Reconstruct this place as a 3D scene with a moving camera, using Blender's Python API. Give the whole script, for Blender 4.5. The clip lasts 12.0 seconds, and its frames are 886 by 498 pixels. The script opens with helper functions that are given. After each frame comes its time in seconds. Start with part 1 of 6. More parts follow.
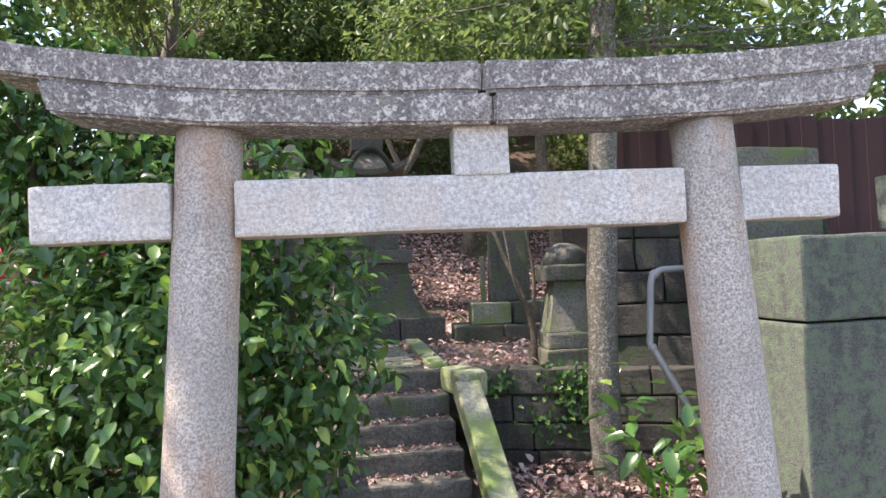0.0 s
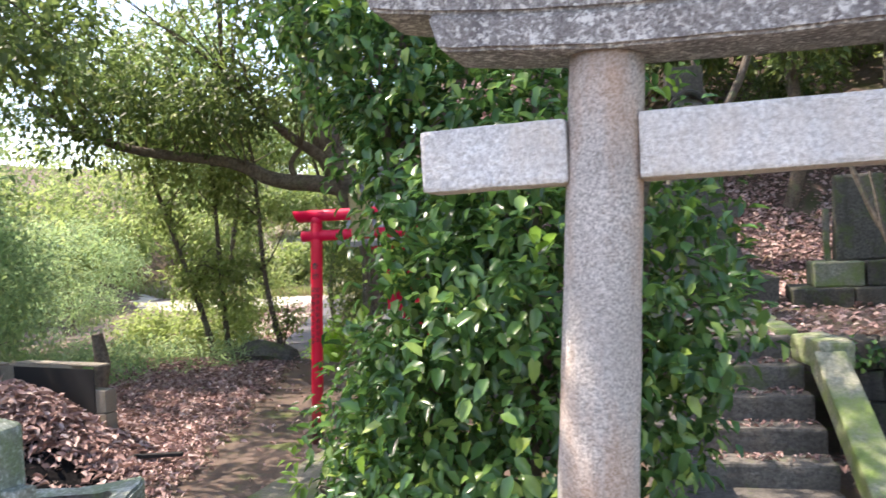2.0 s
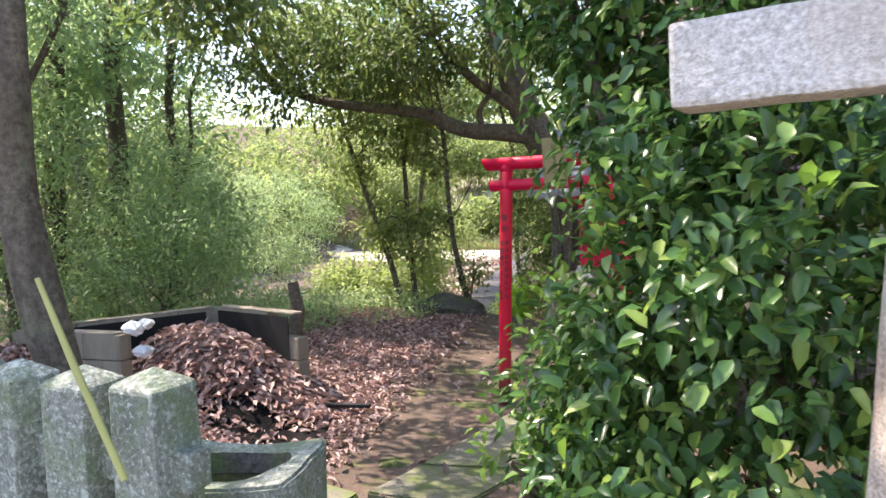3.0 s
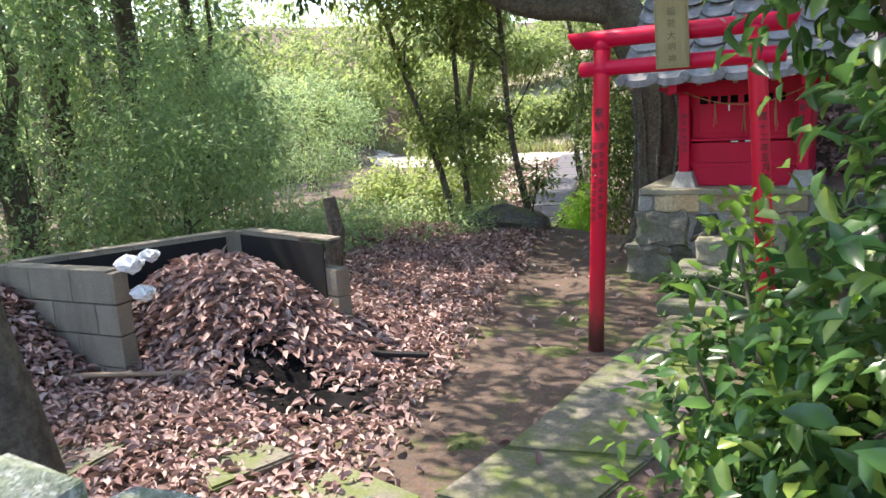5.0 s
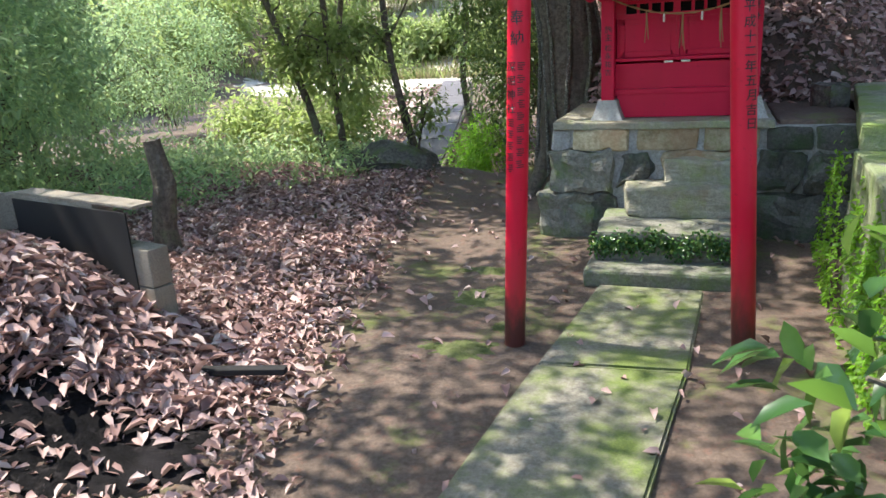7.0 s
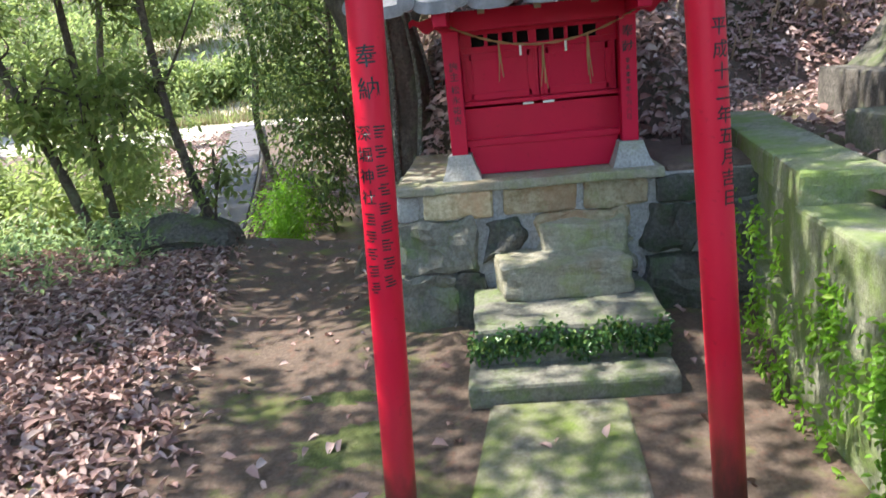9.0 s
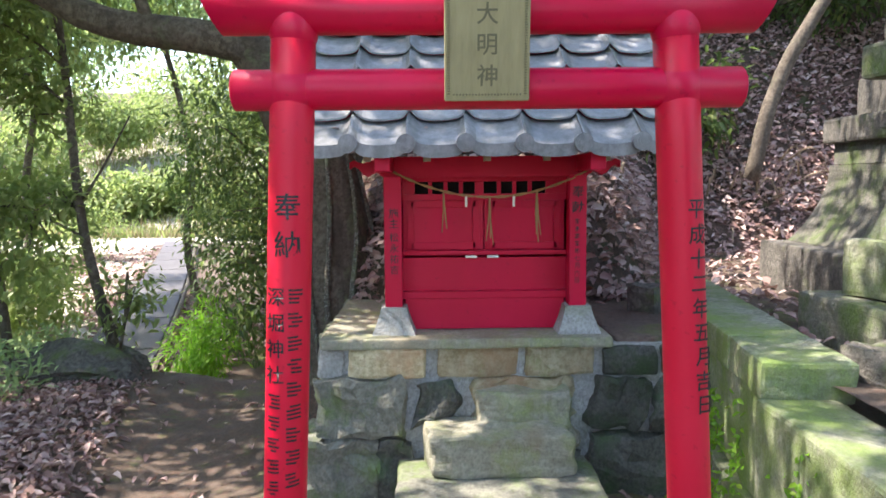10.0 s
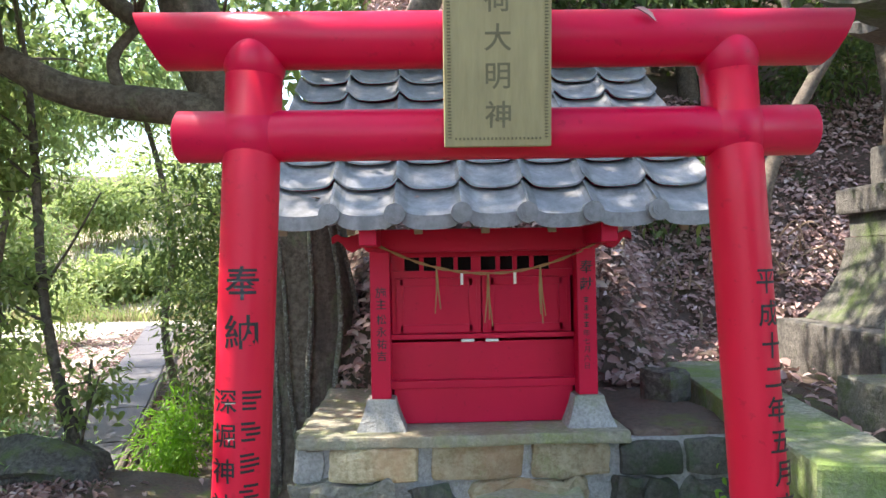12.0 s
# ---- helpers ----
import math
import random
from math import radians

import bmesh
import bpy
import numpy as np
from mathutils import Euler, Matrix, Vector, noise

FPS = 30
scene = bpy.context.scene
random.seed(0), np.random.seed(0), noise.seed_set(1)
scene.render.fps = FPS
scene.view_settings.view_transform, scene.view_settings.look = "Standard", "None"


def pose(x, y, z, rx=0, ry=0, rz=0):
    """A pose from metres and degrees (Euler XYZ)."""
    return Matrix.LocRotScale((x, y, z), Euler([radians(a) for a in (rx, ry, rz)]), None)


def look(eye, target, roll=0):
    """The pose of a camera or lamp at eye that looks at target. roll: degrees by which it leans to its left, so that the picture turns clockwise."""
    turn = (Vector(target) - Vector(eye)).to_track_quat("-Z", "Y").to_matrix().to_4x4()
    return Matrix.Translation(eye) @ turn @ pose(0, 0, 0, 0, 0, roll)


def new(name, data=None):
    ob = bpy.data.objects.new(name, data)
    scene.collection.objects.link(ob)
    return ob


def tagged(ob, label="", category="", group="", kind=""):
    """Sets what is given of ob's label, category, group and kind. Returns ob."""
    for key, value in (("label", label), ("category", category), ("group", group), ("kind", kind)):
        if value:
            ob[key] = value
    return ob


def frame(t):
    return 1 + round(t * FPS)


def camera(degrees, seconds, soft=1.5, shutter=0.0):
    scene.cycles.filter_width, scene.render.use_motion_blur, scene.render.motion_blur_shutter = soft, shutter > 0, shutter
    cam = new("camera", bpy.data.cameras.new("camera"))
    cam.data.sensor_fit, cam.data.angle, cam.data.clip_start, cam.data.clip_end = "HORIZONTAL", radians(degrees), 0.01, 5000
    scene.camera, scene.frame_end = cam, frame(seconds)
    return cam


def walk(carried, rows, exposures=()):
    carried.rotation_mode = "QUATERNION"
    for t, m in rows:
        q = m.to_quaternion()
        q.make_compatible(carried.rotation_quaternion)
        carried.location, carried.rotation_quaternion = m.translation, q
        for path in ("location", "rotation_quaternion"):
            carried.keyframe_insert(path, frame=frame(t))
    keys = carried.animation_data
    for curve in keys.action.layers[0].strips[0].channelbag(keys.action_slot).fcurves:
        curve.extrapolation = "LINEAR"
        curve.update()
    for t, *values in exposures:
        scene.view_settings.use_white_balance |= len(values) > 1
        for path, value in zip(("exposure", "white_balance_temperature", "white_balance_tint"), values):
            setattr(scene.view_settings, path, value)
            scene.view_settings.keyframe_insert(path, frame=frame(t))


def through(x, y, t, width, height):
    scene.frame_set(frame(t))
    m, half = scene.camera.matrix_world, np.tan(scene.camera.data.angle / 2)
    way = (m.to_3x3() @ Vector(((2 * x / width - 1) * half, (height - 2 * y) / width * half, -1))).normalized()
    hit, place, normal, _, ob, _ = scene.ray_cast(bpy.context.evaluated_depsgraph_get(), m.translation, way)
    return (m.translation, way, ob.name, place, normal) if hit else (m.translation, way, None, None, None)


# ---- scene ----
cam = camera(62.0, 12.0, shutter=0.2)
PATH = [
    (0, (2.263, -6.435, 1.723), (2.622, -4.469, 1.784), -2.3),
    (0.5, (2.268, -6.42, 1.721), (2.532, -4.439, 1.777), -2.1),
    (1, (2.234, -6.385, 1.709), (2.331, -4.387, 1.753), -2.2),
    (1.5, (2.121, -6.281, 1.706), (1.976, -4.286, 1.726), -2.3),
    (2, (1.941, -6.128, 1.705), (1.537, -4.169, 1.691), -2.7),
    (2.5, (1.826, -5.919, 1.681), (1.149, -4.038, 1.617), -2.7),
    (3, (1.722, -5.691, 1.672), (0.847, -3.896, 1.558), -2.3),
    (3.5, (1.502, -5.461, 1.65), (0.578, -3.697, 1.457), -2.6),
    (5.5, (0.776, -4.249, 1.616), (-0.2, -2.547, 1.226), -3.8),
    (6, (0.604, -3.91, 1.586), (-0.329, -2.192, 1.167), -4.5),
    (6.5, (0.485, -3.6, 1.559), (-0.302, -1.836, 1.04), -4.6),
    (8.5, (-0.048, -2.406, 1.485), (-0.432, -0.54, 0.877), -4.3),
    (9, (-0.125, -2.098, 1.56), (-0.293, -0.174, 1.038), -5.7),
    (9.5, (-0.129, -1.886, 1.57), (-0.195, 0.085, 1.235), -2.0),
    (10, (-0.129, -1.73, 1.617), (-0.104, 0.261, 1.433), -0.5),
    (10.5, (-0.154, -1.56, 1.607), (-0.069, 0.438, 1.612), -1.4),
    (11, (-0.139, -1.456, 1.598), (-0.07, 0.543, 1.634), -1.0),
    (11.5, (-0.133, -1.383, 1.586), (-0.077, 0.616, 1.612), -0.9),
    (12, (-0.146, -1.356, 1.594), (-0.086, 0.643, 1.627), -1.0),
]
walk(cam, [(t, look(eye, target, roll)) for t, eye, target, roll in PATH], [(0.0, 2.02, 7200, 20), (3.5, 2.1, 7200, 20), (5.5, 2.05, 6800, 15), (8.5, 2.12, 6500, 11), (9.5, 2.4, 6650, 14), (10.5, 2.5, 6800, 15)])

# ---- light ----
world = bpy.data.worlds.new("sky")
scene.world = world
world.use_nodes = True
wn = world.node_tree
sky = wn.nodes.new("ShaderNodeTexSky")
sky.sky_type, sky.sun_disc = "NISHITA", False
sky.sun_elevation, sky.sun_rotation = radians(57), radians(-86)
wn.nodes["Background"].inputs[1].default_value = 0.15
wn.links.new(sky.outputs[0], wn.nodes["Background"].inputs[0])
sun_lamp = new("sun", bpy.data.lights.new("sun", "SUN"))
sun_lamp.data.energy, sun_lamp.data.angle, sun_lamp.data.color = 2.7, radians(0.6), (1.0, 0.95, 0.86)
sun_lamp.matrix_world = look((-9.0, 0.6, 14.0), (0, 0, 0))

rng = np.random.default_rng(7)


# ---- materials ----
def material(name, rough=0.8, metal=0.0):
    m = bpy.data.materials.new(name)
    m.use_nodes = True
    b = m.node_tree.nodes["Principled BSDF"]
    b.inputs["Roughness"].default_value, b.inputs["Metallic"].default_value = rough, metal
    return m, m.node_tree, b


def node(nt, kind, **inputs):
    n = nt.nodes.new(kind)
    for key, value in inputs.items():
        n.inputs[key.replace("_", " ")].default_value = value
    return n


def noise_fac(nt, scale, detail=6.0, lo=0.35, hi=0.65, rough=0.6, stretch=None):
    """A noise in object space, spread from 0 to 1 between lo and hi."""
    co = nt.nodes.new("ShaderNodeNewGeometry")
    source = co.outputs["Position"]
    if stretch:
        mp = nt.nodes.new("ShaderNodeMapping")
        mp.inputs["Scale"].default_value = stretch
        nt.links.new(source, mp.inputs[0])
        source = mp.outputs[0]
    t = node(nt, "ShaderNodeTexNoise", Scale=scale, Detail=detail, Roughness=rough)
    nt.links.new(source, t.inputs["Vector"])
    r = nt.nodes.new("ShaderNodeMapRange")
    r.inputs["From Min"].default_value, r.inputs["From Max"].default_value = lo, hi
    nt.links.new(t.outputs["Fac"], r.inputs["Value"])
    return r.outputs[0], t


def mix(nt, fac, a, b):
    m = nt.nodes.new("ShaderNodeMix")
    m.data_type = "RGBA"
    for sock, value in ((m.inputs[0], fac), (m.inputs[6], a), (m.inputs[7], b)):
        if isinstance(value, (tuple, list)):
            sock.default_value = (*value, 1)
        elif isinstance(value, (int, float)):
            sock.default_value = value
        else:
            nt.links.new(value, sock)
    return m.outputs[2]


def times_(nt, a, b):
    m = nt.nodes.new("ShaderNodeMath")
    m.operation = "MULTIPLY"
    for sock, v in zip(m.inputs, (a, b)):
        if isinstance(v, (int, float)):
            sock.default_value = v
        else:
            nt.links.new(v, sock)
    return m.outputs[0]


def up_fac(nt, lo=0.3, hi=0.9):
    """How far a face looks up."""
    g = nt.nodes.new("ShaderNodeNewGeometry")
    sx = nt.nodes.new("ShaderNodeSeparateXYZ")
    nt.links.new(g.outputs["Normal"], sx.inputs[0])
    r = nt.nodes.new("ShaderNodeMapRange")
    r.inputs["From Min"].default_value, r.inputs["From Max"].default_value = lo, hi
    nt.links.new(sx.outputs["Z"], r.inputs["Value"])
    return r.outputs[0]


def bump(nt, b, source, strength, dist=0.01):
    n = nt.nodes.new("ShaderNodeBump")
    n.inputs["Strength"].default_value, n.inputs["Distance"].default_value = strength, dist
    nt.links.new(source, n.inputs["Height"])
    nt.links.new(n.outputs[0], b.inputs["Normal"])


def stone_material(name, dark, light, grain=60, moss=None, moss_amount=(0.5, 0.62), moss_scale=4.0, spots=None, rust=None, rough=0.9, relief=0.5, streaks=None, vary=0.0):
    m, nt, b = material(name, rough)
    big, _ = noise_fac(nt, 3.0, 8)
    fine, ft = noise_fac(nt, grain, 4, 0.37, 0.63, 0.75)
    col = mix(nt, fine, dark, light)
    col = mix(nt, times_(nt, big, 0.45), col, tuple(0.5 * (d + l) * 0.55 for d, l in zip(dark, light)))
    if streaks:
        f, _ = noise_fac(nt, 9, 5, 0.5, 0.7, stretch=(1, 1, 0.12))
        col = mix(nt, times_(nt, f, 0.7), col, streaks)
    if rust:
        f, _ = noise_fac(nt, 5.0, 7, 0.48, 0.68, stretch=(1, 1, 0.35))
        col = mix(nt, times_(nt, f, 0.65), col, rust)
    if spots:
        f, _ = noise_fac(nt, 30, 8, 0.535, 0.60, 0.75)
        f2, _ = noise_fac(nt, 3.5, 5, 0.36, 0.56)
        col = mix(nt, times_(nt, times_(nt, f, f2), 0.9), col, spots)
        f4, _ = noise_fac(nt, 62, 3, 0.56, 0.62, 0.6)
        col = mix(nt, times_(nt, f4, 0.7), col, spots)
    if moss:
        f, _ = noise_fac(nt, moss_scale, 9, *moss_amount, 0.7)
        f3, _ = noise_fac(nt, 120, 3, 0.3, 0.7)
        col = mix(nt, f, col, mix(nt, f3, moss, tuple(min(1, c * 1.7) for c in moss)))
    if vary:
        info = nt.nodes.new("ShaderNodeObjectInfo")
        hs = nt.nodes.new("ShaderNodeHueSaturation")
        r = nt.nodes.new("ShaderNodeMapRange")
        r.inputs["To Min"].default_value, r.inputs["To Max"].default_value = 1 - vary, 1 + vary
        nt.links.new(info.outputs["Random"], r.inputs["Value"])
        nt.links.new(r.outputs[0], hs.inputs["Value"])
        nt.links.new(col, hs.inputs["Color"])
        col = hs.outputs[0]
    nt.links.new(col, b.inputs["Base Color"])
    bump(nt, b, ft.outputs["Fac"], relief, 0.012)
    return m


def leaf_material(name, dark, light, yellow, gloss=0.35, through=0.35, rare=0.9):
    m, nt, b = material(name, gloss)
    g = nt.nodes.new("ShaderNodeNewGeometry")
    ramp = nt.nodes.new("ShaderNodeValToRGB")
    e = ramp.color_ramp.elements
    e[0].color, e[1].color = (*dark, 1), (*yellow, 1)
    e[1].position = 1.0
    mid = e.new(rare * 0.75)
    mid.color = (*light, 1)
    late = e.new(rare)
    late.color = (*tuple(0.7 * a + 0.3 * c for a, c in zip(light, yellow)), 1)
    nt.links.new(g.outputs["Random Per Island"], ramp.inputs[0])
    f, _ = noise_fac(nt, 14, 3)
    col = mix(nt, times_(nt, f, 0.35), ramp.outputs[0], dark)
    nt.links.new(col, b.inputs["Base Color"])
    t = nt.nodes.new("ShaderNodeBsdfTranslucent")
    bright = mix(nt, 0.5, col, tuple(min(1, c * 1.6) for c in light))
    nt.links.new(bright, t.inputs["Color"])
    ms = nt.nodes.new("ShaderNodeMixShader")
    ms.inputs[0].default_value = through
    nt.links.new(b.outputs[0], ms.inputs[1])
    nt.links.new(t.outputs[0], ms.inputs[2])
    nt.links.new(ms.outputs[0], nt.nodes["Material Output"].inputs[0])
    return m


def paint_material(name, colour, faded, rough=0.35):
    m, nt, b = material(name, rough)
    b.inputs["Specular IOR Level"].default_value = 0.3
    f, t = noise_fac(nt, 2.5, 8, 0.35, 0.75)
    f2, t2 = noise_fac(nt, 40, 4, 0.62, 0.7)
    f3, _ = noise_fac(nt, 6, 8, 0.4, 0.7, stretch=(1, 1, 0.2))
    col = mix(nt, times_(nt, f, 0.6), colour, faded)
    col = mix(nt, times_(nt, f3, 0.25), col, tuple(c * 0.6 for c in colour))
    col = mix(nt, times_(nt, f2, 0.35), col, tuple(c * 0.5 for c in colour))
    nt.links.new(col, b.inputs["Base Color"])
    rr = nt.nodes.new("ShaderNodeMapRange")
    rr.inputs["To Min"].default_value, rr.inputs["To Max"].default_value = rough, rough + 0.25
    nt.links.new(f, rr.inputs["Value"])
    nt.links.new(rr.outputs[0], b.inputs["Roughness"])
    bump(nt, b, t2.outputs["Fac"], 0.06, 0.003)
    return m


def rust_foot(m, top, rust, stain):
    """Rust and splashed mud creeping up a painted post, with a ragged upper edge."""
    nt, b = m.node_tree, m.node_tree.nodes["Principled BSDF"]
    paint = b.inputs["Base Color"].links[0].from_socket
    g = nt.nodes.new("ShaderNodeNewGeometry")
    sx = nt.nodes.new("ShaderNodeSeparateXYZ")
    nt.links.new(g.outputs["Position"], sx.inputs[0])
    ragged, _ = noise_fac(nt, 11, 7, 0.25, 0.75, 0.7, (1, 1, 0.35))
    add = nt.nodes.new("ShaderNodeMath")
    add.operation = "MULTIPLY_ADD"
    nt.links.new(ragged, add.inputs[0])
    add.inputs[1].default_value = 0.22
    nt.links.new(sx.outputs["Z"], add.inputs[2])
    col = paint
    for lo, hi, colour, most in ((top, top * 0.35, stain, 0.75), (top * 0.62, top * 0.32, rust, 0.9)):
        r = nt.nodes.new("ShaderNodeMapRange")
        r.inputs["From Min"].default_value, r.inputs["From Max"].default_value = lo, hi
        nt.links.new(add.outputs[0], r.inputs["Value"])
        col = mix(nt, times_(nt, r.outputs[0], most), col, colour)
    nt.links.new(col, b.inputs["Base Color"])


def ground_material(name, soil, pale, litter, moss):
    m, nt, b = material(name, 0.95)
    a, _ = noise_fac(nt, 1.3, 8)
    c, ct = noise_fac(nt, 45, 6, 0.35, 0.65, 0.7)
    col = mix(nt, c, soil, pale)
    col = mix(nt, times_(nt, a, 0.5), col, tuple(x * 0.6 for x in soil))
    d, _ = noise_fac(nt, 16, 5, 0.55, 0.62, 0.7)
    col = mix(nt, times_(nt, d, 0.55), col, litter)
    e, _ = noise_fac(nt, 1.7, 9, 0.54, 0.64, 0.7)
    col = mix(nt, times_(nt, e, 0.8), col, moss)
    nt.links.new(col, b.inputs["Base Color"])
    bump(nt, b, ct.outputs["Fac"], 0.6, 0.02)
    return m


def plain_material(name, colour, rough=0.6, metal=0.0, spread=0.35, scale=20, stretch=None, relief=0.15):
    m, nt, b = material(name, rough, metal)
    f, t = noise_fac(nt, scale, 6, 0.3, 0.7, 0.6, stretch)
    f2, _ = noise_fac(nt, scale / 8, 5, 0.35, 0.7)
    col = mix(nt, times_(nt, f, spread), colour, tuple(c * 0.45 for c in colour))
    col = mix(nt, times_(nt, f2, spread), col, tuple(min(1, c * 1.3) for c in colour))
    nt.links.new(col, b.inputs["Base Color"])
    bump(nt, b, t.outputs["Fac"], relief, 0.005)
    return m


GRANITE = stone_material("granite_new", (0.50, 0.48, 0.445), (1.0, 0.985, 0.94), 85, rust=(0.70, 0.60, 0.48), moss=(0.46, 0.47, 0.34), moss_amount=(0.62, 0.82), rough=0.85, relief=1.0)
GRANITE_PILLAR = stone_material("granite_pillar", (0.30, 0.27, 0.235), (0.98, 0.92, 0.84), 130, rust=(0.52, 0.28, 0.14), moss=(0.32, 0.31, 0.20), moss_amount=(0.62, 0.8), relief=1.0)
GRANITE_OLD = stone_material("granite_lichen", (0.17, 0.155, 0.15), (0.62, 0.59, 0.555), 120, spots=(0.93, 0.92, 0.87), moss=(0.27, 0.26, 0.13), moss_amount=(0.62, 0.78), streaks=(0.13, 0.12, 0.125), relief=1.0)
MOSSY = stone_material("mossy_stone", (0.07, 0.068, 0.056), (0.19, 0.18, 0.148), 45, moss=(0.075, 0.105, 0.032), moss_amount=(0.5, 0.66), streaks=(0.055, 0.055, 0.042), vary=0.25, relief=0.9)
# Dark brownish stone, darkened further: the terrace's deep shade is in the colour.
TERRACESTONE_SHADED = stone_material("terrace_stone_shaded", (0.028, 0.028, 0.025), (0.098, 0.092, 0.08), 45, moss=(0.03, 0.048, 0.02), moss_amount=(0.5, 0.66), streaks=(0.02, 0.02, 0.018), vary=0.3, relief=1.0)
STAIRSTONE = stone_material("stair_stone", (0.075, 0.069, 0.06), (0.19, 0.176, 0.152), 38, moss=(0.065, 0.088, 0.028), moss_amount=(0.54, 0.7), streaks=(0.06, 0.055, 0.048), vary=0.15, relief=0.9)
WALLMOSS = stone_material("wall_moss", (0.18, 0.185, 0.135), (0.40, 0.40, 0.30), 45, moss=(0.135, 0.19, 0.05), moss_amount=(0.42, 0.62), moss_scale=3.0, streaks=(0.09, 0.12, 0.05), vary=0.15, relief=0.8)
DARKSTONE = stone_material("dark_stone", (0.055, 0.056, 0.05), (0.155, 0.152, 0.132), 50, moss=(0.04, 0.065, 0.028), moss_amount=(0.48, 0.64), vary=0.3, relief=0.9)
WORNSTONE = stone_material("worn_stone", (0.23, 0.22, 0.165), (0.42, 0.40, 0.31), 40, moss=(0.185, 0.215, 0.08), moss_amount=(0.47, 0.68), rust=(0.26, 0.21, 0.13), vary=0.1, relief=0.9)
STEPSTONE = stone_material("step_stone", (0.12, 0.118, 0.095), (0.25, 0.245, 0.20), 38, moss=(0.085, 0.125, 0.035), moss_amount=(0.47, 0.66), vary=0.15, relief=0.8)
YELLOWSTONE = stone_material("sandstone", (0.30, 0.24, 0.13), (0.58, 0.50, 0.33), 25, moss=(0.22, 0.24, 0.10), moss_amount=(0.55, 0.7), rust=(0.36, 0.20, 0.10), vary=0.3, relief=0.9)
PALESLAB = stone_material("pale_slab", (0.14, 0.13, 0.10), (0.27, 0.25, 0.20), 40, moss=(0.085, 0.115, 0.025), moss_amount=(0.42, 0.60), moss_scale=2.2, vary=0.1, relief=0.5)
MORTAR = stone_material("mortar", (0.28, 0.28, 0.26), (0.5, 0.5, 0.47), 60, moss=(0.2, 0.22, 0.14), moss_amount=(0.55, 0.7), relief=0.9)
BLOCK = stone_material("concrete_block", (0.22, 0.19, 0.145), (0.40, 0.355, 0.285), 150, streaks=(0.17, 0.145, 0.11), moss=(0.16, 0.165, 0.08), moss_amount=(0.6, 0.75), vary=0.10, relief=0.6)
LANESTONE = stone_material("lane_concrete", (0.085, 0.08, 0.084), (0.155, 0.146, 0.15), 50, moss=(0.13, 0.145, 0.06), moss_amount=(0.62, 0.75), vary=0.08, relief=0.5)
# Earth made very pale: the glare of full sun is in its colour.
SUNLIT_SOIL = ground_material("sunlit_soil", (0.40, 0.36, 0.29), (0.60, 0.55, 0.47), (0.42, 0.35, 0.26), (0.30, 0.36, 0.13))
ROCK = stone_material("dark_rock", (0.06, 0.055, 0.045), (0.19, 0.175, 0.15), 30, moss=(0.08, 0.105, 0.035), moss_amount=(0.5, 0.66), relief=1.0)
GREENWALL = stone_material("green_wall", (0.06, 0.067, 0.058), (0.19, 0.21, 0.18), 85, moss=(0.095, 0.13, 0.085), moss_amount=(0.47, 0.58), moss_scale=14.0, streaks=(0.055, 0.065, 0.055), vary=0.15, relief=1.0)
FENCESTONE = stone_material("fence_stone", (0.16, 0.18, 0.15), (0.38, 0.42, 0.36), 55, spots=(0.58, 0.63, 0.58), moss=(0.12, 0.17, 0.08), moss_amount=(0.46, 0.66), streaks=(0.10, 0.12, 0.085), vary=0.1, relief=0.8)
RED = paint_material("red_paint", (0.60, 0.002, 0.045), (0.68, 0.010, 0.07), 0.28)
# Lighter, more orange copy of red_paint: sunlight on the pillars is painted in.
RED_POST = paint_material("red_paint_sunlit", (0.64, 0.006, 0.035), (0.72, 0.025, 0.06), 0.33)
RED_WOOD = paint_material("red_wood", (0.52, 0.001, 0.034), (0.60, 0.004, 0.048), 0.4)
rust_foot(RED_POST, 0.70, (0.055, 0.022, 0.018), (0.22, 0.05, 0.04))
TILE = stone_material("roof_tile", (0.165, 0.166, 0.17), (0.30, 0.30, 0.305), 18, streaks=(0.12, 0.122, 0.125), vary=0.10, rough=0.38, relief=0.12)
PLAQUE = plain_material("weathered_wood", (0.31, 0.265, 0.135), 0.8, 0, 0.6, 14, (6, 6, 0.5), 0.4)
INK = plain_material("black_ink", (0.012, 0.01, 0.012), 0.5, 0, 0.2)
CARVED = plain_material("carved_line", (0.15, 0.135, 0.075), 0.9)
BLACK = plain_material("inside_shade", (0.008, 0.006, 0.006), 0.9)
ROPE = plain_material("straw_rope", (0.34, 0.20, 0.085), 0.9, 0, 0.5, 120)
PAPER = plain_material("white_paper", (0.75, 0.72, 0.65), 0.8, 0, 0.1)
BARK = stone_material("bark", (0.07, 0.054, 0.039), (0.20, 0.165, 0.125), 26, moss=(0.11, 0.125, 0.065), moss_amount=(0.55, 0.7), streaks=(0.045, 0.034, 0.027), relief=1.0)
BARK_PALE = stone_material("bark_pale", (0.065, 0.058, 0.046), (0.16, 0.145, 0.115), 50, spots=(0.30, 0.30, 0.265), moss=(0.12, 0.135, 0.075), moss_amount=(0.55, 0.7), relief=0.9)
SOIL = ground_material("soil", (0.092, 0.064, 0.047), (0.18, 0.132, 0.102), (0.16, 0.085, 0.06), (0.12, 0.15, 0.035))
HILL = ground_material("hill_soil", (0.055, 0.04, 0.03), (0.14, 0.09, 0.07), (0.17, 0.09, 0.07), (0.05, 0.06, 0.02))
ASH = ground_material("ash", (0.003, 0.003, 0.003), (0.013, 0.012, 0.013), (0.035, 0.03, 0.03), (0.02, 0.018, 0.019))
